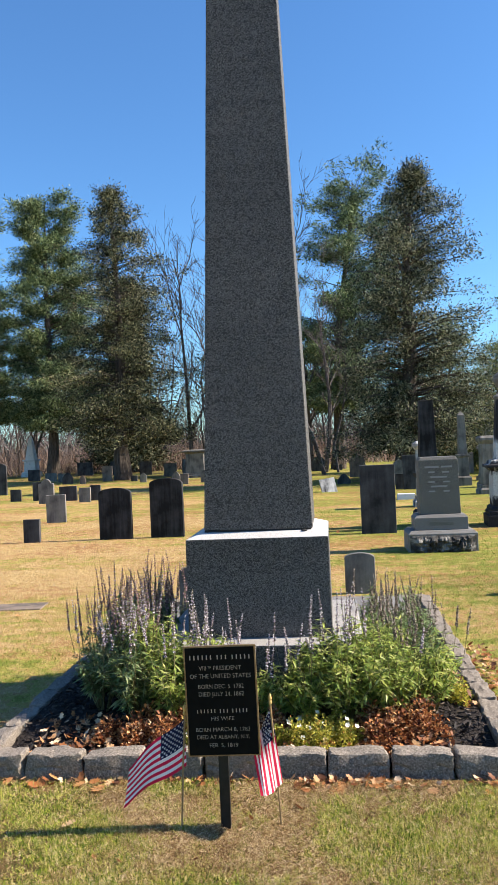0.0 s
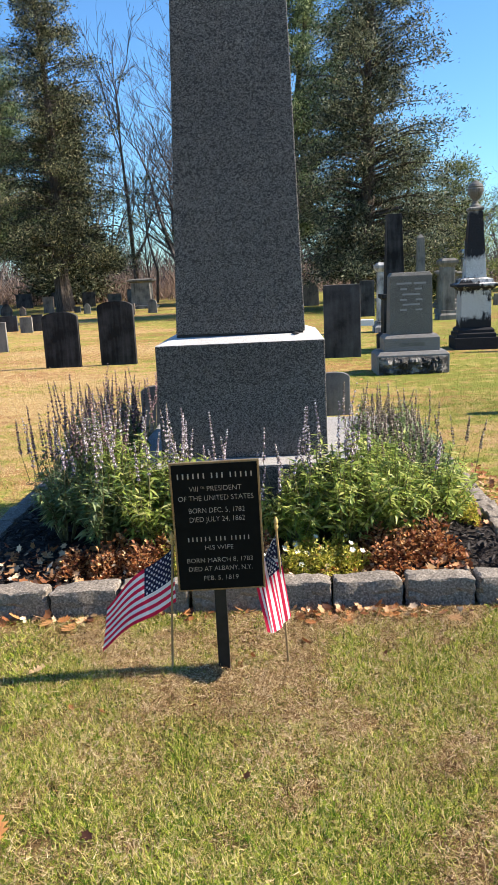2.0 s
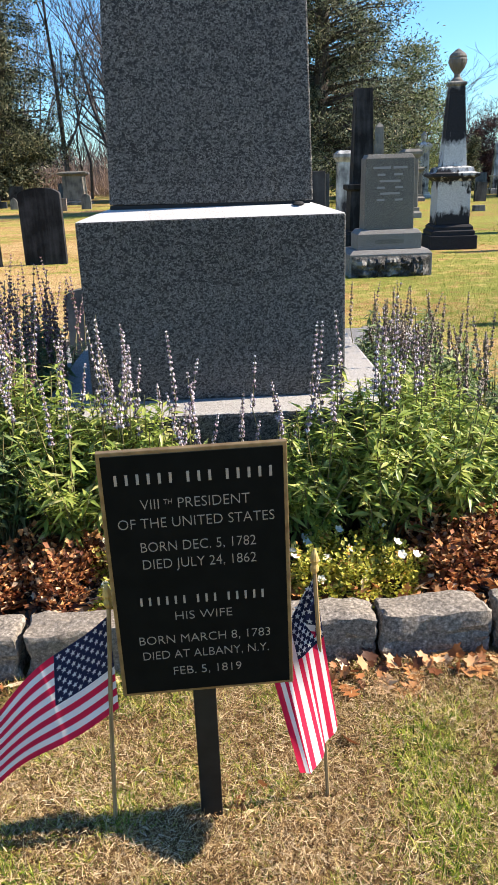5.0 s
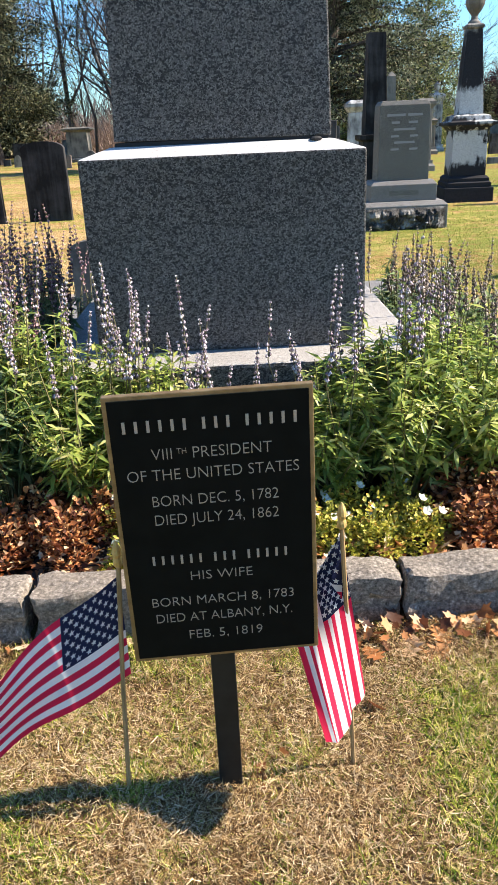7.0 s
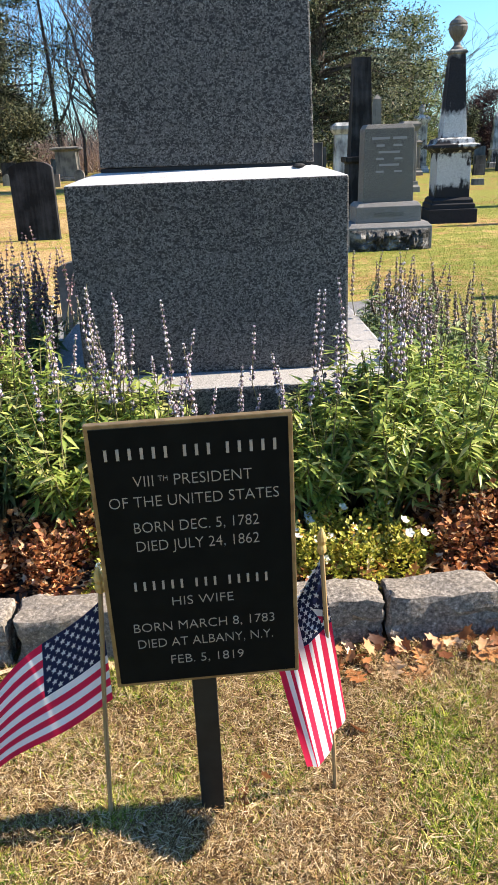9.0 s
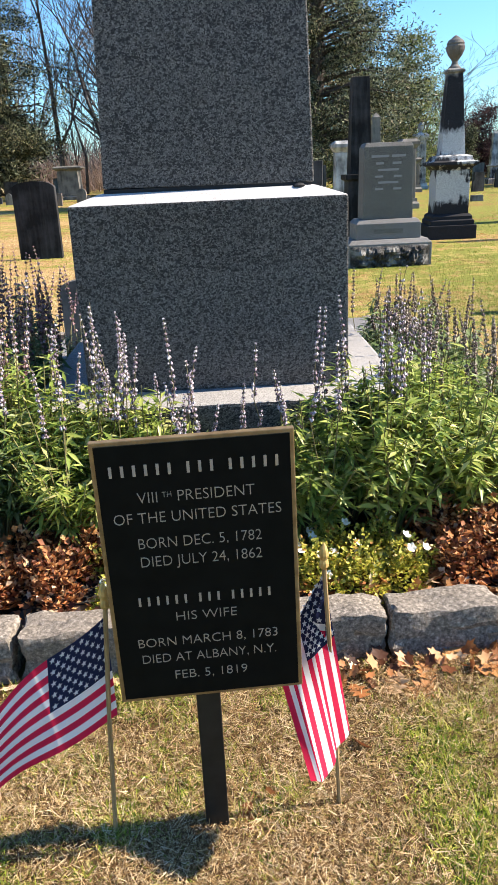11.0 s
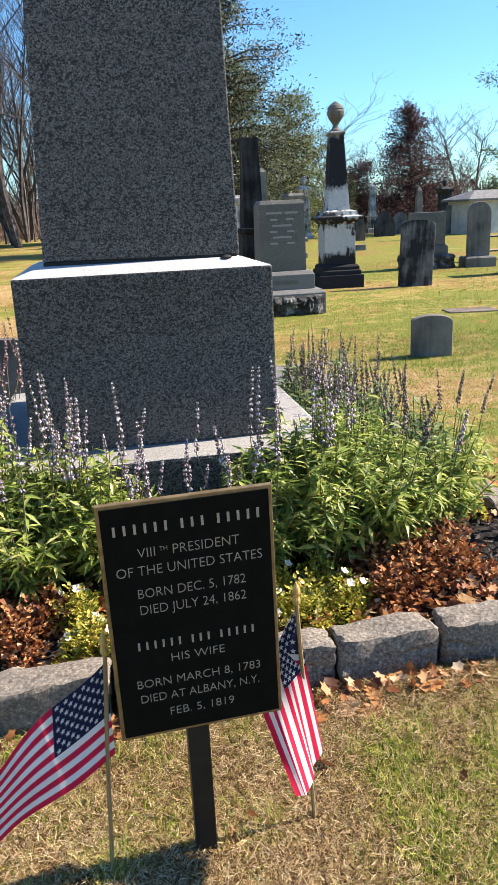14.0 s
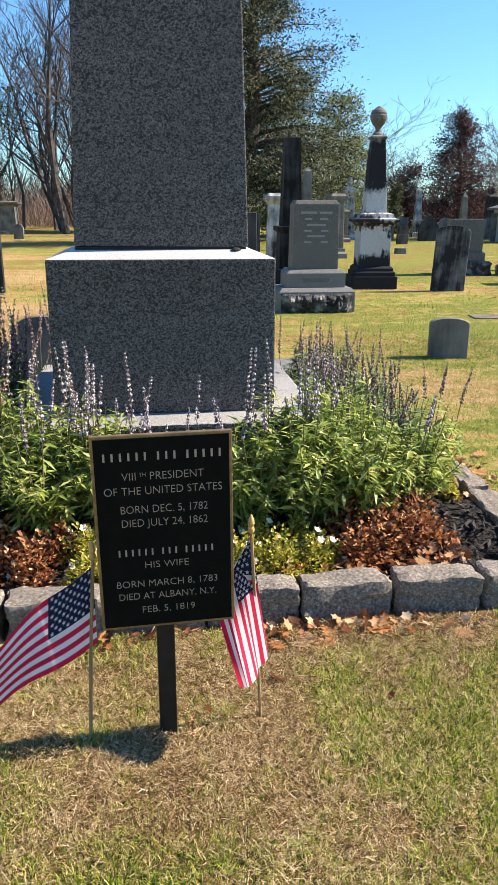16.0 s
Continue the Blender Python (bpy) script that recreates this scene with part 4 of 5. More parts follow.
evergreen("dark red leaved ornamental tree", 15.0, 46.0, 3.6, lambda f: 1.9 * (1.0 - f) ** 0.5 * min(1, 0.4 + f * 2.4), REDLEAF, 24, 0.16, 0.1, 90, 7, 26, 0.11, 0.2, 0.9, "red_tree", spread=0.2, stray=1.2)
evergreen("dark conical young spruce", 12.7, 41.0, 2.5, lambda f: 0.8 * (1 - f) ** 0.85, HEMLOCK, 25, 0.08, 0.05, 60, 5, 30, 0.1, 0.0, 0.2, spread=0.12)
evergreen("tall blue green pine with drooping limbs", 19.6, 34.0, 12.5, lambda f: 3.0 * (1.0 - f) ** 0.55 * min(1, 0.45 + f * 2), PINE, 29, 0.32, 0.15, 110, 9, 50, 0.14, 0.05, 0.9, "pine_tree", 0.3, 0.26, flat=0.5, needle=0.09)


def bare_tree_mesh(seed, height, spread=0.5, levels=4, r0=0.16):
    rnd = random.Random(seed)
    bm = bmesh.new()

    def grow(p, d, length, r, level):
        pts, radii = [p], [r]
        q, dd = p.copy(), d.copy()
        steps = 4 if level < 2 else 3
        for i in range(steps):
            dd = (dd + Vector((rnd.gauss(0, 0.17), rnd.gauss(0, 0.17), rnd.gauss(0.05, 0.08)))).normalized()
            q = q + dd * length / steps
            pts.append(q.copy())
            radii.append(r * (1 - 0.8 * (i + 1) / steps) + 0.004)
        tube(bm, pts, radii, 5 if level == 0 else 3)
        if level < levels:
            for _ in range(9 if level == 0 else 5):
                i = rnd.uniform(0.2 if level == 0 else 0.15, 1.0) * steps
                j = min(int(i), steps - 1)
                s = pts[j].lerp(pts[j + 1], i - j)
                a = Vector((rnd.gauss(0, 1), rnd.gauss(0, 1), rnd.gauss(0.35, 0.5))).normalized()
                grow(s, (dd * (1 - spread) + a * spread).normalized(), length * rnd.uniform(0.3, 0.55), max(0.008, radii[j] * 0.5), level + 1)

    grow(Vector((0, 0, -0.2)), Vector((0, 0, 1)), height * 0.85, r0, 0)
    return mesh_of(bm, "bare_branches", TWIG)


GIANT = bare_tree_mesh(47, 16, 0.5, 4, 0.26)
BARE = [bare_tree_mesh(40, 12, 0.42, 3, 0.14), bare_tree_mesh(41, 10, 0.5, 3, 0.1), bare_tree_mesh(42, 14, 0.4, 3, 0.16), bare_tree_mesh(43, 11, 0.35, 3, 0.09)]
rnd = random.Random(77)
spots = [(-3.2 + rnd.gauss(0, 1.2), 52 + rnd.uniform(-3, 6)) for _ in range(5)] + [(rnd.uniform(-9.5, -3.5), rnd.uniform(49, 60)) for _ in range(13)] + [(rnd.uniform(-34, 34), rnd.uniform(56, 72)) for _ in range(60)] + [(0.2, 38.0), (0.9, 40.0), (-0.6, 45.0), (-4.6, 44.0), (-5.4, 48.0), (-4.0, 50.0), (13.0, 52.0), (11.5, 50.0), (15.5, 55.0)]
for x, y in spots:
    ob = whole("bare_tree", BARE[rnd.randrange(4)], None, "leafless grey tree in the wood edge", "tree", (x, y, 0), rnd.uniform(0, 360), "bare trees")
    s = rnd.uniform(0.7, 1.15)
    ob.scale = (s, s, s * (0.55 if x > 9 else 1.0))
for x, y, a, s in ((-4.1, 41.0, 20, 0.8), (0.2, 41.0, 200, 0.6)):
    whole("bare_tree", GIANT, None, "large leafless tree with dark spreading limbs", "tree", (x, y, 0), a, "bare trees").scale = (s, s, s)
# dry undergrowth and saplings along the wood's edge, and the far wood behind it
def thicket(n, x0, x1, y0, y1, tall, wide, seed):
    rs = np.random.RandomState(seed)
    p = np.stack([rs.uniform(x0, x1, n), rs.uniform(y0, y1, n), np.full(n, -0.05)], 1)
    h = rs.uniform(0.25, 1.0, n) ** 1.5 * tall * np.where(p[:, 0] > 9, 0.6, 1.0)
    tip = p + np.stack([rs.normal(0, 0.55, n) * h, rs.normal(0, 0.4, n) * h, h], 1)
    s = np.stack([np.full(n, wide), rs.normal(0, wide, n), np.zeros(n)], 1) * rs.uniform(0.5, 1.6, n)[:, None]
    return np.stack([p - s, p + s, tip], 1).reshape(-1, 3), np.arange(3 * n).reshape(n, 3)


v, f = thicket(30000, -48, 48, 55, 76, 3.3, 0.012, 5)
whole("undergrowth", quads("undergrowth", v, f, BRUSH), None, "dry brown brush along the edge of the wood", "undergrowth", kind="stuff")
v, f = thicket(16000, -150, 150, 110, 170, 10.5, 0.1, 6)
whole("far_wood", quads("far_wood", v, f, TWIG), None, "distant leafless grey wood on the horizon", "woodland", kind="stuff")

# ---- inscription cut into the shaft: faint, too worn to read ----
CUT = granite("worn cut granite", (0.014, 0.014, 0.014), (0.112, 0.108, 0.1), (0.24, 0.23, 0.215), grain=290, speck=0.8)
bars(obelisk, [(2.98, 0.075, (0.17, 0.05, 0.2), 0.03), (2.66, 0.04, (0.34,), 0), (2.5, 0.035, (0.12, 0.16), 0.02), (2.3, 0.035, (0.3,), 0), (2.08, 0.03, (0.14,), 0)],
     lambda z: -0.336 + (z - 1.0925) * 0.0331 + 0.0014, CUT)
# a small dark chip on the right-hand edge of the base's top
bm = bmesh.new()
turned(bm, [(0.016, 1.088), (0.02, 1.093), (0.012, 1.099), (0.003, 1.1)], 10, 0.29, -0.352)
part("chip", bm, DARK_MARK, obelisk, "dark chip on the ledge")

# ---- flowers and leaves in the bed ----


def lance(n, length, width, seed, droop=0.5):
    """One folded lance leaf along +y, root at the origin: six vertices, four faces' worth in two quads a side."""
    return np.array([(0, 0, 0), (-width / 2, length * 0.4, 0.12 * width - droop * length * 0.1), (0, length * 0.45, -0.15 * width - droop * length * 0.1), (width / 2, length * 0.4, 0.12 * width - droop * length * 0.1), (0, length, -droop * length * 0.5)])


def place_leaves(base, yaw, pitch, scale, roll):
    """Many copies of a leaf (vertices of base), turned and put; returns an array (n, v, 3) about the origin."""
    n = len(yaw)
    v = base[None] * scale[:, None, None]
    cr, sr = np.cos(roll), np.sin(roll)
    x, y, z = v[..., 0] * cr[:, None] + v[..., 2] * sr[:, None], v[..., 1], -v[..., 0] * sr[:, None] + v[..., 2] * cr[:, None]
    cp, sp = np.cos(pitch), np.sin(pitch)
    y, z = y * cp[:, None] - z * sp[:, None], y * sp[:, None] + z * cp[:, None]
    ca, sa = np.cos(yaw), np.sin(yaw)
    return np.stack([x * ca[:, None] - y * sa[:, None], x * sa[:, None] + y * ca[:, None], z], -1)


def salvia(seed, height, radius, shoots, spikes, leaf, bud, tall=0.26, leaves=20, at=(0, 0)):
    """A bushy salvia: leafy shoots from one root, and bare-stemmed flower spikes above them."""
    rnd, rs = random.Random(seed), np.random.RandomState(seed)
    g = thing("salvia_plant", "bushy salvia with lance leaves and fading purple spikes" if bud is not BUD_DARK else "salvia going brown with dried dark flower spikes", "plant", (*at, bed_z(*at) - 0.01), 0, "salvias in the bed")
    bm, allv = bmesh.new(), []
    base = lance(1, 0.07, 0.017, 0)
    for i in range(shoots):
        a, q = rnd.uniform(0, 2 * math.pi), math.sqrt(rnd.random())
        h = height * (1.0 - 0.35 * q * q) * rnd.uniform(0.72, 1.08)
        top = Vector((math.cos(a) * radius * q, math.sin(a) * radius * q, h))
        mid = Vector((top.x * 0.55, top.y * 0.55, h * 0.6))
        tube(bm, [(0.15 * top.x, 0.15 * top.y, 0), mid, top], [0.004, 0.003, 0.0015], 3)
        t = rs.uniform(0.3, 1.0, leaves) ** 0.8
        p0, p1, p2 = np.array((0.15 * top.x, 0.15 * top.y, 0)), np.array(mid), np.array(top)
        u = t[:, None]
        pos = np.where(u < 0.6, p0 + (p1 - p0) * u / 0.6, p1 + (p2 - p1) * (u - 0.6) / 0.4)
        lv = place_leaves(base, rs.uniform(0, 2 * np.pi, leaves), rs.uniform(-0.5, 0.75, leaves) * (0.6 + 0.5 * t), rs.uniform(0.6, 1.25, leaves) * (1.15 - 0.45 * t), rs.uniform(-0.5, 0.5, leaves))
        allv.append(lv + pos[:, None])
    part("stalk_framework", bm, STEM, g)["kind"] = "stuff"
    v = np.concatenate(allv).reshape(-1, 3)
    n = len(v) // 5
    o = 5 * np.arange(n)[:, None]
    faces = np.concatenate([o + np.array([[0, 2, 1, 0]]), o + np.array([[0, 3, 2, 0]])])[:, :3]
    faces = np.concatenate([faces, (o + np.array([[1, 2, 4]])), (o + np.array([[2, 3, 4]]))])
    part("foliage", quads("foliage", v, faces, leaf), None, g)
    for i in range(spikes):
        a, q = rnd.uniform(0, 2 * math.pi), math.sqrt(rnd.random())
        h = height * rnd.uniform(0.8, 1.0) + tall * rnd.uniform(0.45, 1.15)
        tip = Vector((math.cos(a) * radius * q * 0.95 + rnd.gauss(0, 0.05), math.sin(a) * radius * q * 0.95 + rnd.gauss(0, 0.02), h))
        low = Vector((tip.x * 0.8, tip.y * 0.8, height * 0.55))
        bend = Vector((rnd.gauss(0, 0.022), rnd.gauss(0, 0.015), 0))
        pts = [low, low.lerp(tip, 0.5) + bend, tip]
        sb = bmesh.new()
        tube(sb, pts, [0.0022, 0.0018, 0.001], 3)
        spike = part("flower_spike", sb, STEM, g)
        bv, bf = [], []
        length = rnd.uniform(0.5, 0.72)
        whorls = rnd.randrange(11, 16)
        for w in range(whorls):
            f = 1 - length * (w / whorls) ** 1.15
            c = pts[1].lerp(pts[2], (f - 0.5) * 2) if f > 0.5 else pts[0].lerp(pts[1], f * 2)
            size = 0.0025 + 0.004 * (w / whorls) ** 0.6
            if rnd.random() < 0.1:
                continue
            for k5 in range(6):
                b = rnd.uniform(0, 2 * math.pi)
                m = c + Vector((math.cos(b), math.sin(b), rnd.uniform(-0.7, 0.7))) * size * 0.9
                e = size * rnd.uniform(0.55, 1.0)
                j = len(bv)
                bv += [m + Vector(d) * e for d in ((1, 0, 0), (0, 1, 0), (-1, 0, 0), (0, -1, 0), (0, 0, 1.4), (0, 0, -1.0))]
                bf += [(j, j + 1, j + 4), (j + 1, j + 2, j + 4), (j + 2, j + 3, j + 4), (j + 3, j, j + 4), (j + 1, j, j + 5), (j + 2, j + 1, j + 5), (j + 3, j + 2, j + 5), (j, j + 3, j + 5)]
        part("flower_head", raw("flower_head", bv, bf, bud), None, spike)["kind"] = "stuff"
    return g


S = [
    # right-hand group
    (0.24, 4.02, 0.42, 0.18, 34, 4, SALVIA, BUD), (0.46, 3.99, 0.46, 0.2, 44, 4, SALVIA, BUD), (0.70, 4.02, 0.48, 0.2, 44, 5, SALVIA, BUD), (0.92, 4.12, 0.46, 0.19, 38, 6, SALVIA, BUD_TAN), (0.5, 4.17, 0.56, 0.13, 26, 3, SALVIA, BUD), (-0.66, 4.15, 0.54, 0.14, 30, 3, SALVIA, BUD),
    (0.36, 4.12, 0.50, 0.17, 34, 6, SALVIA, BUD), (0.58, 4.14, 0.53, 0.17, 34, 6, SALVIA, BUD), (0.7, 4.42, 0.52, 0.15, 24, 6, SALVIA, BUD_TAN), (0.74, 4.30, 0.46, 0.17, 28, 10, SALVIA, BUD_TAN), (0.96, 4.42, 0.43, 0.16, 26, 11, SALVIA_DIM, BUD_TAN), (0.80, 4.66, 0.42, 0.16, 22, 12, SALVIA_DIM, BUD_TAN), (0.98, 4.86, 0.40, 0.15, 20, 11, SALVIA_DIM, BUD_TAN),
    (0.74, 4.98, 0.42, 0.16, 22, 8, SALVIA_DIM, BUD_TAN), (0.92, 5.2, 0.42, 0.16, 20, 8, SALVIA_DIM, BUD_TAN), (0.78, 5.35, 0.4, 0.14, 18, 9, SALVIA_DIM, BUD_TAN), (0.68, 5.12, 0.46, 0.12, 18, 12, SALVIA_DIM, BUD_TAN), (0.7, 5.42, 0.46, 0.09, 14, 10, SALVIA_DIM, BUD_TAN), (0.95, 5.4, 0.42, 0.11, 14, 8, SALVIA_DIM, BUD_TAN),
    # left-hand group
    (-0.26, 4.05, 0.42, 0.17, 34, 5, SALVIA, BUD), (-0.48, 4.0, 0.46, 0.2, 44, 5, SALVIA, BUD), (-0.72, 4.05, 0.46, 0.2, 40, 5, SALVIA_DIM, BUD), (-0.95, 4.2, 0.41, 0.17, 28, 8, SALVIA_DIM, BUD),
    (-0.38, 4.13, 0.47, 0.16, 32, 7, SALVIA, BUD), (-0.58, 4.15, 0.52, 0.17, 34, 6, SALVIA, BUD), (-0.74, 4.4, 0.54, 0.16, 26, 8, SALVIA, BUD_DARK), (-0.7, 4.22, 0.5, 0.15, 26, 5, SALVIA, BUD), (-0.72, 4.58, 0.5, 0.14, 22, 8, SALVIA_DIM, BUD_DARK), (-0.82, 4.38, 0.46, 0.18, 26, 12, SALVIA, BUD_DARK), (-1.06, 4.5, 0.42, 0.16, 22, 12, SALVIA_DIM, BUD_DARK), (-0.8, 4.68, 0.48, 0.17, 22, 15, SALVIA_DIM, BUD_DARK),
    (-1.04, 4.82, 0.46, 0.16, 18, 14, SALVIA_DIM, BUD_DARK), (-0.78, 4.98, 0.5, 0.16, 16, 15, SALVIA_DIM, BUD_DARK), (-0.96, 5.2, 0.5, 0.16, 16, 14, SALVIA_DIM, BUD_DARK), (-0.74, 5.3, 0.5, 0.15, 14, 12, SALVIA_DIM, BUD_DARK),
    (-0.78, 4.3, 0.6, 0.15, 30, 6, SALVIA_DIM, BUD_DARK), (-0.72, 4.75, 0.6, 0.13, 26, 8, SALVIA_DIM, BUD_DARK), (-0.9, 4.6, 0.6, 0.15, 26, 8, SALVIA_DIM, BUD_DARK), (-0.3, 4.13, 0.4, 0.12, 26, 3, SALVIA, BUD), (0.24, 4.14, 0.42, 0.12, 28, 3, SALVIA, BUD),
    # low young growth before the plinth
    (-0.06, 4.06, 0.30, 0.14, 24, 4, SALVIA, BUD), (0.1, 4.06, 0.30, 0.14, 24, 4, SALVIA, BUD), (-0.16, 4.1, 0.34, 0.12, 20, 4, SALVIA, BUD),
]
for i, (x, y, h, r, sh, sp, leaf, bud) in enumerate(S):
    salvia(100 + i, h + (0.05 if x < 0 and h > 0.35 else 0.02), r, sh, round(sp * (0.6 if x > 0.3 else 1.0)), leaf, bud, at=(x, y), leaves=34, tall=0.15 if bud is BUD_TAN else 0.22)


def low_plant(label, x, y, r, h, leaf, seed, n=900, size=0.016, flowers=0, name="bedding_plant"):
    """A low cushion of small leaves, with or without open white flowers."""
    rs = np.random.RandomState(seed)
    g = thing(name, label, "plant", (x, y, bed_z(x, y) - 0.005), 0, "low bedding plants")
    a, q = rs.uniform(0, 2 * np.pi, n), np.sqrt(rs.uniform(0, 1, n))
    wob = 0.8 + 0.25 * np.sin(a * 3 + seed) + 0.15 * np.sin(a * 7 + 2 * seed)
    z = h * (1 - q ** 2.2) * rs.uniform(0.1, 1.12, n) * (0.8 + 0.3 * np.sin(5 * a + 9 * q + seed)) + 0.01
    pos = np.stack([np.cos(a) * q * r * wob, np.sin(a) * q * r * wob, z], 1)
    base = np.array([(0, 0, 0), (-0.42, 0.42, 0.24), (0, 0.5, 0.0), (0.42, 0.5, 0.3), (0.1, 1.0, 0.28)]) * size * 1.5
    lv = place_leaves(base, a + rs.normal(0, 0.9, n) - np.pi / 2, rs.uniform(-0.3, 1.1, n), rs.uniform(0.6, 1.4, n), rs.uniform(-0.7, 0.7, n)) + pos[:, None]
    v = lv.reshape(-1, 3)
    o = 5 * np.arange(n)[:, None]
    f = np.concatenate([o + np.array([[0, 2, 1]]), o + np.array([[0, 3, 2]]), o + np.array([[1, 2, 4]]), o + np.array([[2, 3, 4]])])
    part("foliage", quads("foliage", v, f, leaf), None, g)
    rnd = random.Random(seed)
    for i in range(flowers):
        b, w = rnd.uniform(0, 2 * math.pi), rnd.uniform(0.1, 0.85)
        bm = bmesh.new()
        c = bm.verts.new((0, 0, -0.004))
        rim = [bm.verts.new((0.0125 * (1 + 0.13 * math.cos(5 * j * math.pi / 10)) * math.cos(j * math.pi / 10), 0.0125 * (1 + 0.13 * math.cos(5 * j * math.pi / 10)) * math.sin(j * math.pi / 10), 0.002 * math.cos(5 * j * math.pi / 10))) for j in range(20)]
        for j in range(20):
            bm.faces.new((c, rim[j], rim[(j + 1) % 20]))
        fl = part("flower", bm, PETAL, g, "open white flower")
        fl.matrix_basis = pose(math.cos(b) * w * r, math.sin(b) * w * r, h * (1.02 - w * w) + 0.016, rnd.uniform(0, 45), rnd.uniform(5, 50), 0)
    return g


for i, (x, y, r, h, fl) in enumerate(((0.2, 3.78, 0.11, 0.11, 4), (0.33, 3.76, 0.12, 0.12, 4), (0.46, 3.79, 0.11, 0.12, 3), (0.28, 3.9, 0.11, 0.12, 4), (0.42, 3.91, 0.1, 0.12, 3), (-0.3, 3.75, 0.1, 0.1, 5), (-0.33, 3.87, 0.1, 0.12, 3), (1.1, 4.3, 0.1, 0.13, 0), (1.08, 4.95, 0.12, 0.14, 0), (1.04, 4.55, 0.08, 0.1, 0), (0.1, 3.77, 0.08, 0.08, 2))):
    low_plant("low yellow-green bedding plant with white flowers" if fl else "low yellow-green bedding plant by the kerb", x, y, r, h, SPURGE, 300 + i, 1500, 0.0085, fl)
for i, (x, y, r, h) in enumerate(((0.6, 3.8, 0.1, 0.1), (0.72, 3.86, 0.13, 0.14), (0.86, 3.9, 0.13, 0.15), (0.6, 3.93, 0.11, 0.12), (0.75, 4.0, 0.1, 0.12), (-0.5, 3.8, 0.12, 0.1), (-0.66, 3.82, 0.13, 0.11), (-0.82, 3.86, 0.11, 0.09), (-0.58, 3.93, 0.12, 0.11), (-0.42, 3.9, 0.1, 0.1), (0.08, 3.9, 0.09, 0.09), (-0.12, 3.8, 0.13, 0.09))):
    low_plant("dried rust-brown bedding plant", x, y, r, h * 1.25, RUST, 340 + i, 900, 0.0125)

# ---- fallen oak leaves ----


def oak_mesh(seed):
    rnd = random.Random(seed)
    bm = bmesh.new()
    n = 9
    curl, twist = rnd.uniform(6, 15), rnd.uniform(-6, 6)

    def lift(x, y):
        return 0.35 * curl * (x * x + 0.6 * (y - 0.045) ** 2) * (1 + 0.4 * math.sin(60 * y)) + twist * x * (y - 0.04) * 0.6

    mid = [bm.verts.new((0, 0.1 * i / (n - 1), lift(0, 0.1 * i / (n - 1)))) for i in range(n)]
    for side in (-1, 1):
        edge = []
        for i in range(n):
            y = 0.1 * i / (n - 1)
            w = (0.012 + 0.034 * math.sin(math.pi * (i + 0.4) / n)) * (1.0 if i % 2 else 0.42) * rnd.uniform(0.85, 1.15)
            edge.append(bm.verts.new((side * w, y + (0.008 if i % 2 else 0), lift(w, y))))
        for i in range(n - 1):
            quad = (mid[i], mid[i + 1], edge[i + 1], edge[i])
            bm.faces.new(quad if side < 0 else quad[::-1])
    tube(bm, [(0, -0.025, 0.002), (0, 0, lift(0, 0))], 0.0012, 3)
    return mesh_of(bm, "oak_leaf", OAK)


OAKS = [oak_mesh(i) for i in range(7)]
rnd = random.Random(9)
spots = [(rnd.gauss(c, 0.07), rnd.uniform(3.40, 3.5), 0.012) for c in (-1.22, -1.05, -0.98, -0.78, -0.72, -0.62, -0.45, 0.22, 0.27, 0.38, 0.42, 0.45, 0.62, 0.66, 0.78, 0.9, 1.05, 1.15) for _ in range(2)]
spots += [(rnd.uniform(-1.0, -0.2), rnd.uniform(3.66, 3.98), None) for _ in range(26)] + [(rnd.uniform(0.5, 0.98), rnd.uniform(3.68, 4.0), None) for _ in range(16)] + [(rnd.uniform(0.0, 0.5), rnd.uniform(3.66, 4.0), None) for _ in range(12)]
spots += [(rnd.gauss(1.43, 0.08), rnd.uniform(4.1, 5.6), 0.015) for _ in range(44)] + [(rnd.uniform(0.98, 1.18), rnd.uniform(4.4, 5.4), None) for _ in range(12)]
spots += [(rnd.uniform(-2.5, 2.8), rnd.uniform(1.8, 3.3), 0.01) for _ in range(14)] + [(rnd.uniform(-6, 6), rnd.uniform(6, 14), 0.01) for _ in range(30)]
for x, y, z in spots:
    if -1.3 < x < 1.18 and 3.66 < y < 7.5:
        z = bed_z(x, y) + rnd.uniform(0.006, 0.016)
    elif z is None:
        z = 0.012
    s = rnd.uniform(0.42, 0.82)
    ob = whole("oak_leaf", OAKS[rnd.randrange(7)], None, "curled dry brown oak leaf on the ground", "leaf", (0, 0, 0), 0, "fallen oak leaves")
    ob.matrix_world = pose(x, y, z, rnd.gauss(0, 18), rnd.gauss(0, 18), rnd.uniform(0, 360)) @ Matrix.Diagonal((s, s, s, 1))

# ---- small flags ----


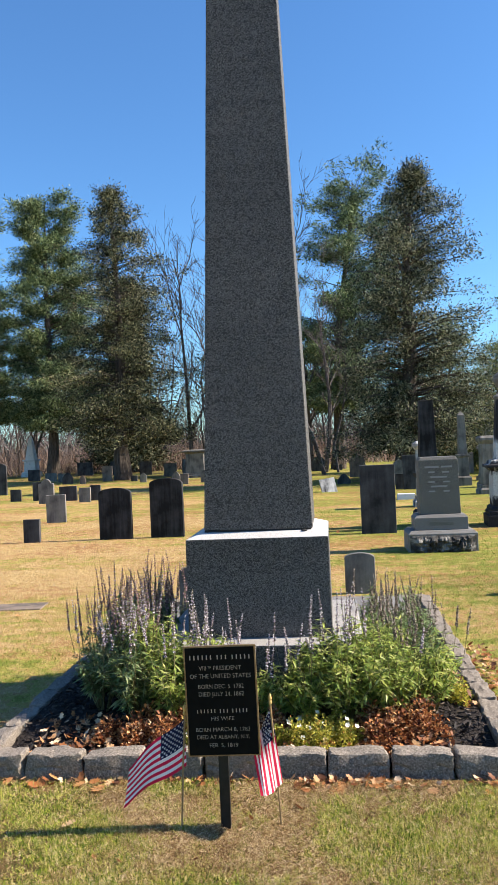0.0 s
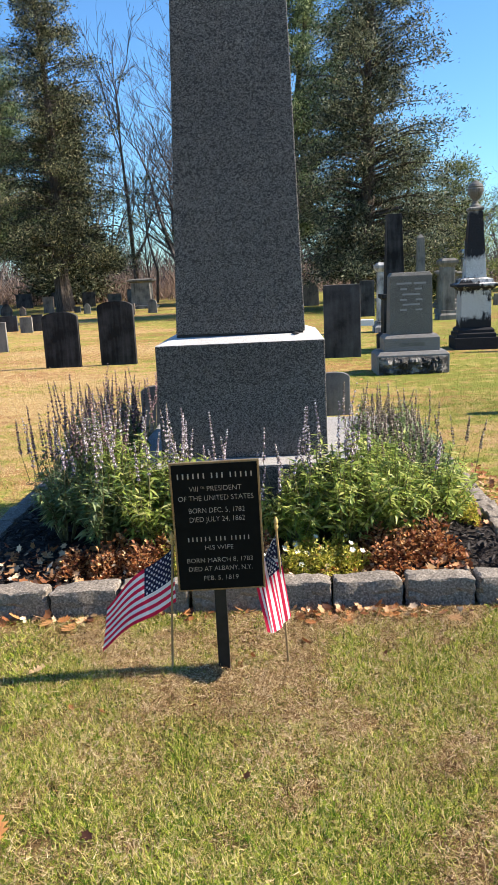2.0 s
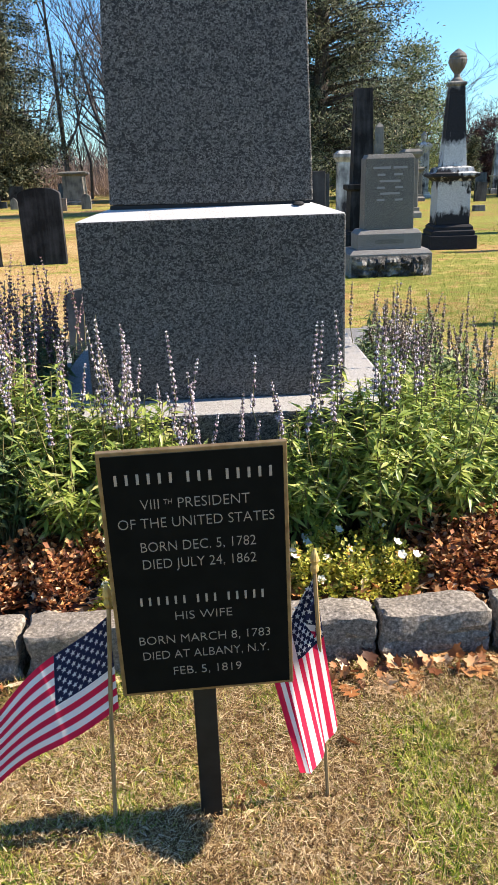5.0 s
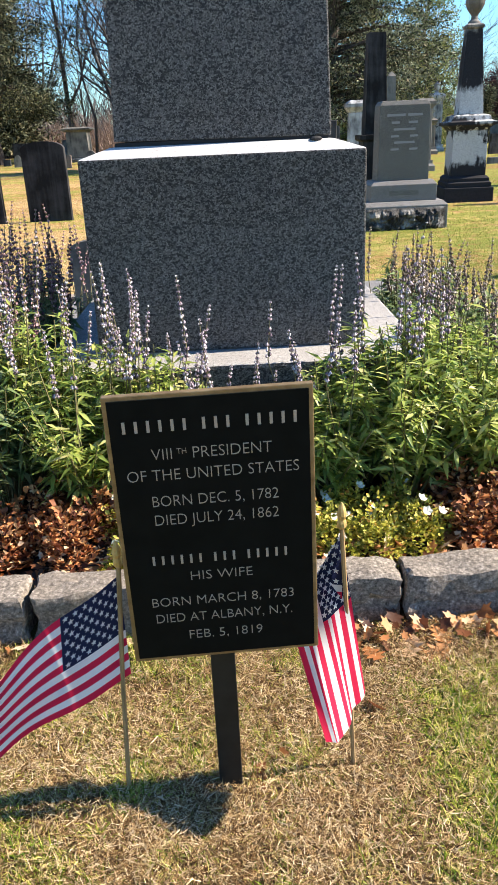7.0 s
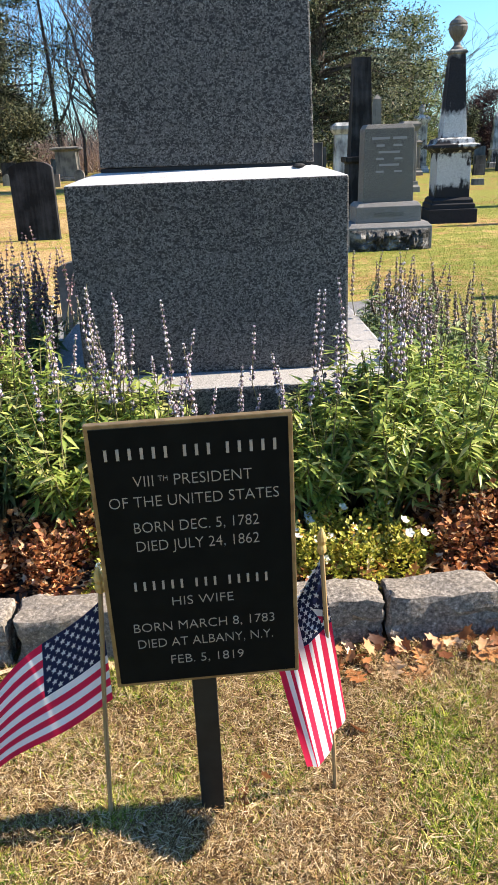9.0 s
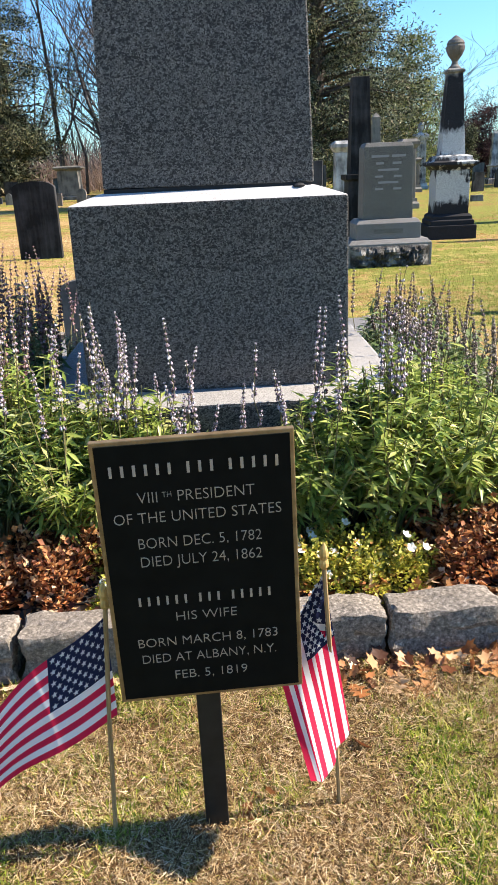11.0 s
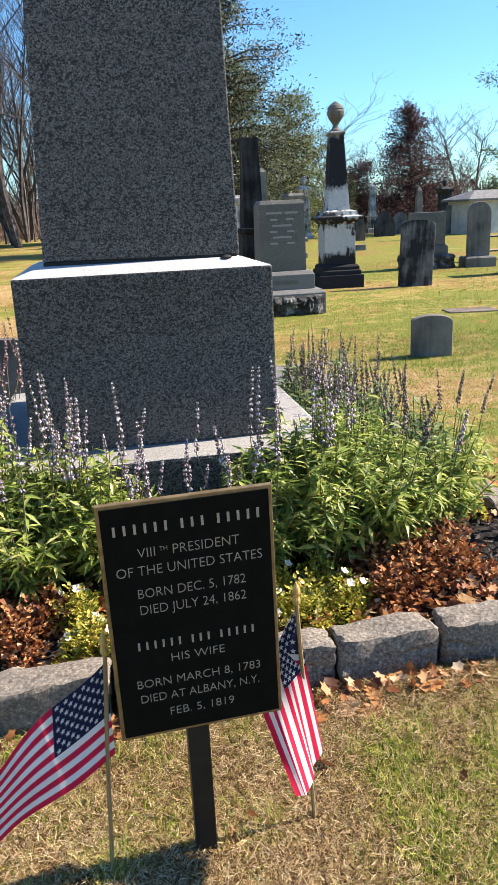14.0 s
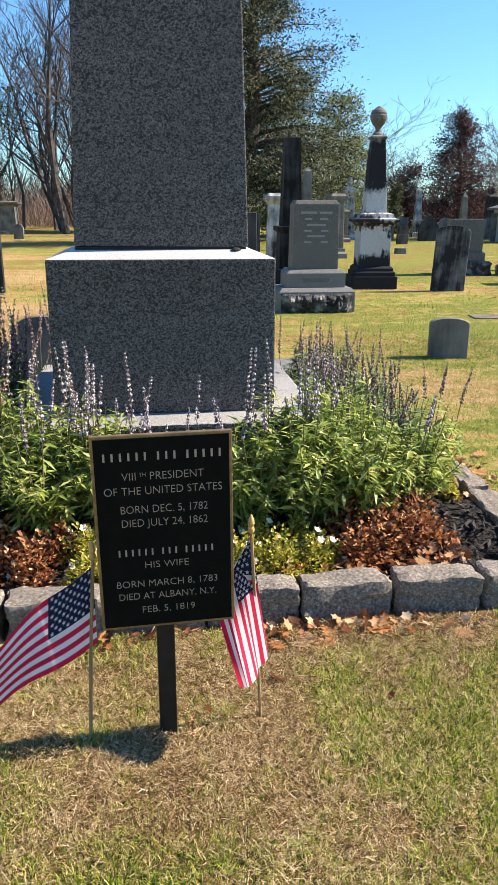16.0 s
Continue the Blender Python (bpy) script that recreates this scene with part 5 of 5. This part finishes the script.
def flag(label, x, y, top, lean, place, name="small_flag"):
    """A stick flag. place(u, v): a point of the cloth, u along the fly, v down the hoist, in metres from the stick's top."""
    g = thing(name, label, "flag", (x, y, 0), 0, "small flags beside the sign")
    bm = bmesh.new()
    tube(bm, [(0, 0, -0.04), (lean * 0.5, 0.0, top * 0.5), (lean, 0, top - 0.03)], 0.0042, 7)
    part("stick", bm, STICK, g)
    bm = bmesh.new()
    turned(bm, [(0.0045, top - 0.03), (0.008, top - 0.025), (0.008, top - 0.018), (0.006, top - 0.012), (0.0085, top - 0.004), (0.006, top + 0.008), (0.0015, top + 0.018)], 10, lean)
    part("finial", bm, GILT, g, "gilt spear finial")
    nu, nv = 60, 39
    hang = Vector((lean * 0.95, 0, top - 0.045))
    bm = bmesh.new()
    vs = [[bm.verts.new(hang + place(i / nu, j / nv)) for i in range(nu + 1)] for j in range(nv + 1)]
    for j in range(nv):
        for i in range(nu):
            f = bm.faces.new((vs[j][i], vs[j][i + 1], vs[j + 1][i + 1], vs[j + 1][i]))
            stripe = j // 3
            f.material_index = 2 if (stripe < 7 and i < nu * 0.4) else stripe % 2
            f.smooth = True
    part("cloth", bm, [RED, WHITE, BLUE], g)
    bm = bmesh.new()
    for r in range(9):
        for c in range(6 if r % 2 == 0 else 5):
            u0, v0 = 0.4 * (c * 2 + 1 + (r % 2)) / 12, (7 / 13) * (r + 0.75) / 9.5
            p = hang + place(u0, v0)
            du, dv = place(u0 + 0.01, v0) - place(u0 - 0.01, v0), place(u0, v0 + 0.01) - place(u0, v0 - 0.01)
            du, dv = du.normalized(), dv.normalized()
            nn = du.cross(dv).normalized()
            for s in (-1, 1):
                ring = [p + nn * 0.0009 * s + (du * math.sin(k2 * math.pi / 5) - dv * math.cos(k2 * math.pi / 5)) * (0.0062 if k2 % 2 == 0 else 0.0026) for k2 in range(10)]
                bm.faces.new([bm.verts.new(q) for q in ring])
    stars = part("star_field", bm, WHITE, g, "rows of white stars")
    stars["kind"] = "stuff"
    return g


def blown(u, v):
    """Hanging out to the left and down, with two soft ripples."""
    a = radians(-30 - 8 * u + 4 * v)
    fly = 0.3 * u
    ripple = 0.016 * math.sin(6.5 * u + 2.2 * v) * u ** 0.7
    return Vector((-fly * math.cos(a) - 0.02 * u * v, -0.055 * u + ripple, fly * math.sin(a) - 0.2 * v * (1 - 0.06 * u) - 0.008 * math.sin(8 * u)))


def limp(u, v):
    """Each stripe runs out from the stick, turns over a fold and hangs down: the lower the stripe, the farther out."""
    out = 0.088 * v
    along = 0.3 * u
    corner = Vector((-out, 0.014 + 0.012 * v, -0.175 * v))
    foot = Vector((0.045 - 0.085 * v, -0.03 - 0.12 * v + 0.012 * math.sin(7 * v), -0.345 + 0.03 * v))
    run = (foot - corner).normalized()
    d = along - out
    soft = 0.02                                   # the fold is rounded over this length
    if d < -soft:
        p = Vector((-along, 0.014 * along / max(out, 0.001), -0.175 * v))
    elif d > soft:
        p = corner + run * d
    else:
        w = (d + soft) / (2 * soft)
        p = (corner + Vector((1, 0, 0)) * max(0.0, -d)).lerp(corner + run * max(0.0, d), w)
    return p + Vector((0.004 * u * math.sin(16 * v), 0.006 * u * math.sin(11 * v + 3 * u), -0.004 * u))


flag("small striped stick flag blown out beside the sign", -0.262, 3.062, 0.515, 0.035, blown)
flag("small striped stick flag hanging limp beside the sign", 0.166, 3.086, 0.55, -0.028, limp)

# ---- loose mulch ----
rs = np.random.RandomState(21)
n = 9000
x, y = rs.uniform(BED_L + 0.01, BED_R - 0.01, n), rs.uniform(BED_F + 0.02, 5.6, n)
z = np.array([bed_z(a, b) for a, b in zip(x, y)]) + rs.uniform(-0.004, 0.02, n)
base = np.array([(-0.5, 0, 0), (-0.3, 0.12, 0.1), (0.5, 0.06, 0.02), (0.35, -0.12, -0.04)])
lv = place_leaves(base[:, [1, 0, 2]] * 0.05, rs.uniform(0, 6.28, n), rs.normal(0, 0.35, n), rs.uniform(0.4, 1.3, n), rs.normal(0, 0.5, n)) + np.stack([x, y, z], 1)[:, None]
whole("mulch_chips", quads("mulch_chips", lv.reshape(-1, 3), np.arange(4 * n).reshape(n, 4), CHIP), None, "loose black bark chips strewn over the bed", "mulch", kind="stuff")

# ---- leaf litter ----


def litter(areas, seed, label, pile, mat):
    """Small dry lobed leaves, curled and strewn: too many to count. areas: x0, x1, y0, y1, number."""
    rs = np.random.RandomState(seed)
    x = np.concatenate([rs.uniform(a0, a1, n) for a0, a1, _, _, n in areas])
    y = np.concatenate([rs.uniform(b0, b1, n) for _, _, b0, b1, n in areas])
    n = len(x)
    z = np.array([bed_z(p, q) if BED_L < p < BED_R and q > BED_F else 0.004 for p, q in zip(x, y)]) + rs.uniform(0.004, pile, n)
    t = np.arange(12) * 2 * np.pi / 12
    r = np.where(np.arange(12) % 2, 0.62, 1.0)
    rim = np.stack([0.34 * r * np.sin(t), 0.5 + 0.5 * r * np.cos(t), 0.35 * (0.34 * np.sin(t)) ** 2 + 0.3 * (0.5 * np.cos(t)) ** 2], 1)
    base = np.concatenate([np.array([[0, 0.5, -0.02]]), rim])
    lv = place_leaves(base * 0.05, rs.uniform(0, 6.28, n), rs.normal(0.1, 0.5, n), rs.uniform(0.45, 1.25, n), rs.normal(0, 0.6, n))
    lv += np.stack([x, y, z], 1)[:, None]
    tri = np.array([[0, 1 + i, 1 + (i + 1) % 12] for i in range(12)])
    f = (13 * np.arange(n)[:, None, None] + tri[None]).reshape(-1, 3)
    return whole("leaf_litter", quads("leaf_litter", lv.reshape(-1, 3), f, mat), None, label, "fallen leaves", kind="stuff")


LITTER = leaf_mat("dry leaf litter", ((0, (0.05, 0.02, 0.012)), (0.3, (0.24, 0.085, 0.03)), (0.6, (0.5, 0.22, 0.08)), (0.85, (0.66, 0.42, 0.22)), (1, (0.8, 0.64, 0.44))), 0.3, 0.6)
litter([(-1.2, -0.2, 3.65, 4.05, 420), (0.5, 1.0, 3.65, 4.02, 300), (0.0, 0.5, 3.65, 3.98, 110), (0.0, 0.95, 3.95, 4.25, 160), (1.0, 1.19, 4.2, 5.5, 140)], 51, "small dry brown leaves caught among the bedding plants", 0.035, LITTER)
litter([(-1.4, 1.3, 3.44, 3.51, 130), (0.2, 0.6, 3.42, 3.5, 40), (1.33, 1.55, 3.9, 5.8, 170), (-0.6, 1.0, 2.0, 3.4, 12)], 52, "small dry brown leaves blown against the kerb", 0.02, LITTER)

# ---- grass ----
WORN = ((0.1, 3.0, 0.4, -0.42), (0.1, 3.42, 0.4, -0.25), (0.75, 3.46, 0.4, -0.32), (-0.45, 2.2, 0.22, -0.4), (0.55, 2.85, 0.38, 0.45), (-0.62, 2.75, 0.45, 0.4), (0.1, 2.15, 0.45, 0.3), (-0.7, 3.4, 0.3, -0.2), (-0.3, 3.04, 0.25, -0.45))


def greenness(p):
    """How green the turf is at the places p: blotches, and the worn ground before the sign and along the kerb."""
    cell = 0.02
    x0, y0 = p[:, 0].min(), p[:, 1].min()
    i, j = ((p[:, 0] - x0) / cell).astype(int), ((p[:, 1] - y0) / cell).astype(int)
    net = np.array([[0.6 * noise.noise((a * cell * 2.3, b * cell * 2.3, 1.0)) + 0.8 * noise.noise((a * cell * 6.3, b * cell * 6.3, 4.0)) + 0.75 * noise.noise((a * cell * 15, b * cell * 15, 8.0)) for b in range(j.max() + 1)] for a in range(i.max() + 1)])
    g = 0.64 + 1.15 * net[i, j]
    for cx, cy, r, amount in WORN:
        g += amount * np.exp(-(np.hypot(p[:, 0] - cx, p[:, 1] - cy) / r) ** 2)
    return np.clip(g, 0, 1)


def scatter(regions, rs, fade):
    p = np.concatenate([np.stack([rs.uniform(x0, x1, int((x1 - x0) * (y1 - y0) * d)), rs.uniform(y0, y1, int((x1 - x0) * (y1 - y0) * d)), np.zeros(int((x1 - x0) * (y1 - y0) * d))], 1) for x0, x1, y0, y1, d in regions])
    p[:, :2] += rs.normal(0, fade, (len(p), 2))
    return p[~((p[:, 0] > -1.46) & (p[:, 0] < 1.33) & (p[:, 1] > 3.51) & (p[:, 1] < 7.33))]


def grass(regions, seed, label, long, wide, lie, fade, mat, green=None):
    """Bent blades of a quad and a tip each; green: thinned out where the turf is worn."""
    rs = np.random.RandomState(seed)
    p = scatter(regions, rs, fade)
    lush = np.ones(len(p))
    if green:
        lush = greenness(p)
        keep = rs.uniform(0, 1, len(p)) < 0.12 + 0.88 * lush
        p, lush = p[keep], lush[keep]
    n = len(p)
    a = rs.uniform(0, 2 * np.pi, n)
    length = long * rs.uniform(0.4, 1.3, n) * (0.6 + 0.5 * lush)
    el = np.clip(rs.normal(lie, 0.35, n), 0.05, 1.5)
    d = np.stack([np.cos(a) * np.cos(el), np.sin(a) * np.cos(el), np.sin(el)], 1)
    s = np.stack([-np.sin(a), np.cos(a), rs.normal(0, 0.4, n)], 1) * (wide * rs.uniform(0.6, 1.4, n))[:, None]
    mid = p + d * (length * 0.55)[:, None]
    tip = p + d * length[:, None]
    tip[:, 2] -= length * 0.22 * np.cos(el)
    tip[:, 2] = np.maximum(tip[:, 2], 0.003)
    if not green:                                 # far off, a blade is one pointed leaf
        v = np.stack([p - s, p + s, tip], 1).reshape(-1, 3)
        return whole("grass", quads("grass", v, np.arange(3 * n).reshape(n, 3), mat), None, label, "grass", kind="stuff")
    v = np.stack([p - s, p + s, mid + s * 0.8, mid - s * 0.8, tip], 1).reshape(-1, 3)
    o = 5 * np.arange(n)[:, None]
    tri = np.concatenate([o + np.array([[0, 1, 2]]), o + np.array([[0, 2, 3]]), o + np.array([[3, 2, 4]])])
    return whole("grass", quads("grass", v, tri, mat), None, label, "grass", kind="stuff")


def thatch(regions, seed, label, long, wide, fade=0.06):
    """Dead fibres lying crosswise over one another."""
    rs = np.random.RandomState(seed)
    p = scatter(regions, rs, fade)
    p = p[rs.uniform(0, 1, len(p)) > 0.7 * greenness(p)]
    n = len(p)
    p[:, 2] = rs.uniform(0.001, 0.016, n)
    a, el = rs.uniform(0, 2 * np.pi, n), rs.normal(0.14, 0.26, n)
    length = long * rs.uniform(0.35, 1.5, n)
    d = np.stack([np.cos(a) * np.cos(el), np.sin(a) * np.cos(el), np.sin(el)], 1) * length[:, None]
    s = np.stack([-np.sin(a), np.cos(a), rs.normal(0, 0.5, n)], 1) * (wide * rs.uniform(0.5, 1.5, n))[:, None]
    tip = p + d
    tip[:, 2] = np.maximum(tip[:, 2], 0.002)
    v = np.stack([p - s, p + s, tip + s * 0.4, tip - s * 0.4], 1).reshape(-1, 3)
    return whole("grass_thatch", quads("grass_thatch", v, np.arange(4 * n).reshape(n, 4), FIBRE), None, label, "dry grass", kind="stuff")


thatch([(-0.75, 1.0, 2.3, 3.53, 120000), (-0.75, 1.0, 1.8, 2.3, 60000), (-1.6, -0.75, 2.2, 3.53, 32000), (1.0, 1.7, 2.2, 3.53, 32000)], 35, "matted straw of dead grass before the bed", 0.02, 0.00055)
grass([(-0.75, 1.0, 1.8, 3.53, 84000), (-1.6, -0.75, 1.9, 3.53, 34000), (1.0, 1.8, 1.9, 3.53, 34000)], 31, "short green grass tufts in front of the bed", 0.032, 0.0009, 0.62, 0.05, BLADE, True)
grass([(-2.6, -1.6, 1.2, 3.8, 4000), (1.8, 3.0, 1.2, 3.8, 4000), (-1.6, 1.8, 0.9, 1.85, 5000)], 34, "short mown grass at the sides of the path", 0.035, 0.0016, 0.55, 0.25, LAWN_BLADE)
grass([(-3.6, -1.46, 3.6, 8.0, 7000), (1.33, 4.4, 3.6, 8.6, 9000), (-4.4, 4.8, 8.0, 11.5, 3000)], 32, "mown lawn grass round the bed", 0.028, 0.002, 0.55, 0.25, LAWN_BLADE)
grass([(-7, 7.5, 11.5, 18, 420)], 33, "mown lawn grass among the gravestones", 0.035, 0.0045, 0.55, 0.5, LAWN_BLADE)
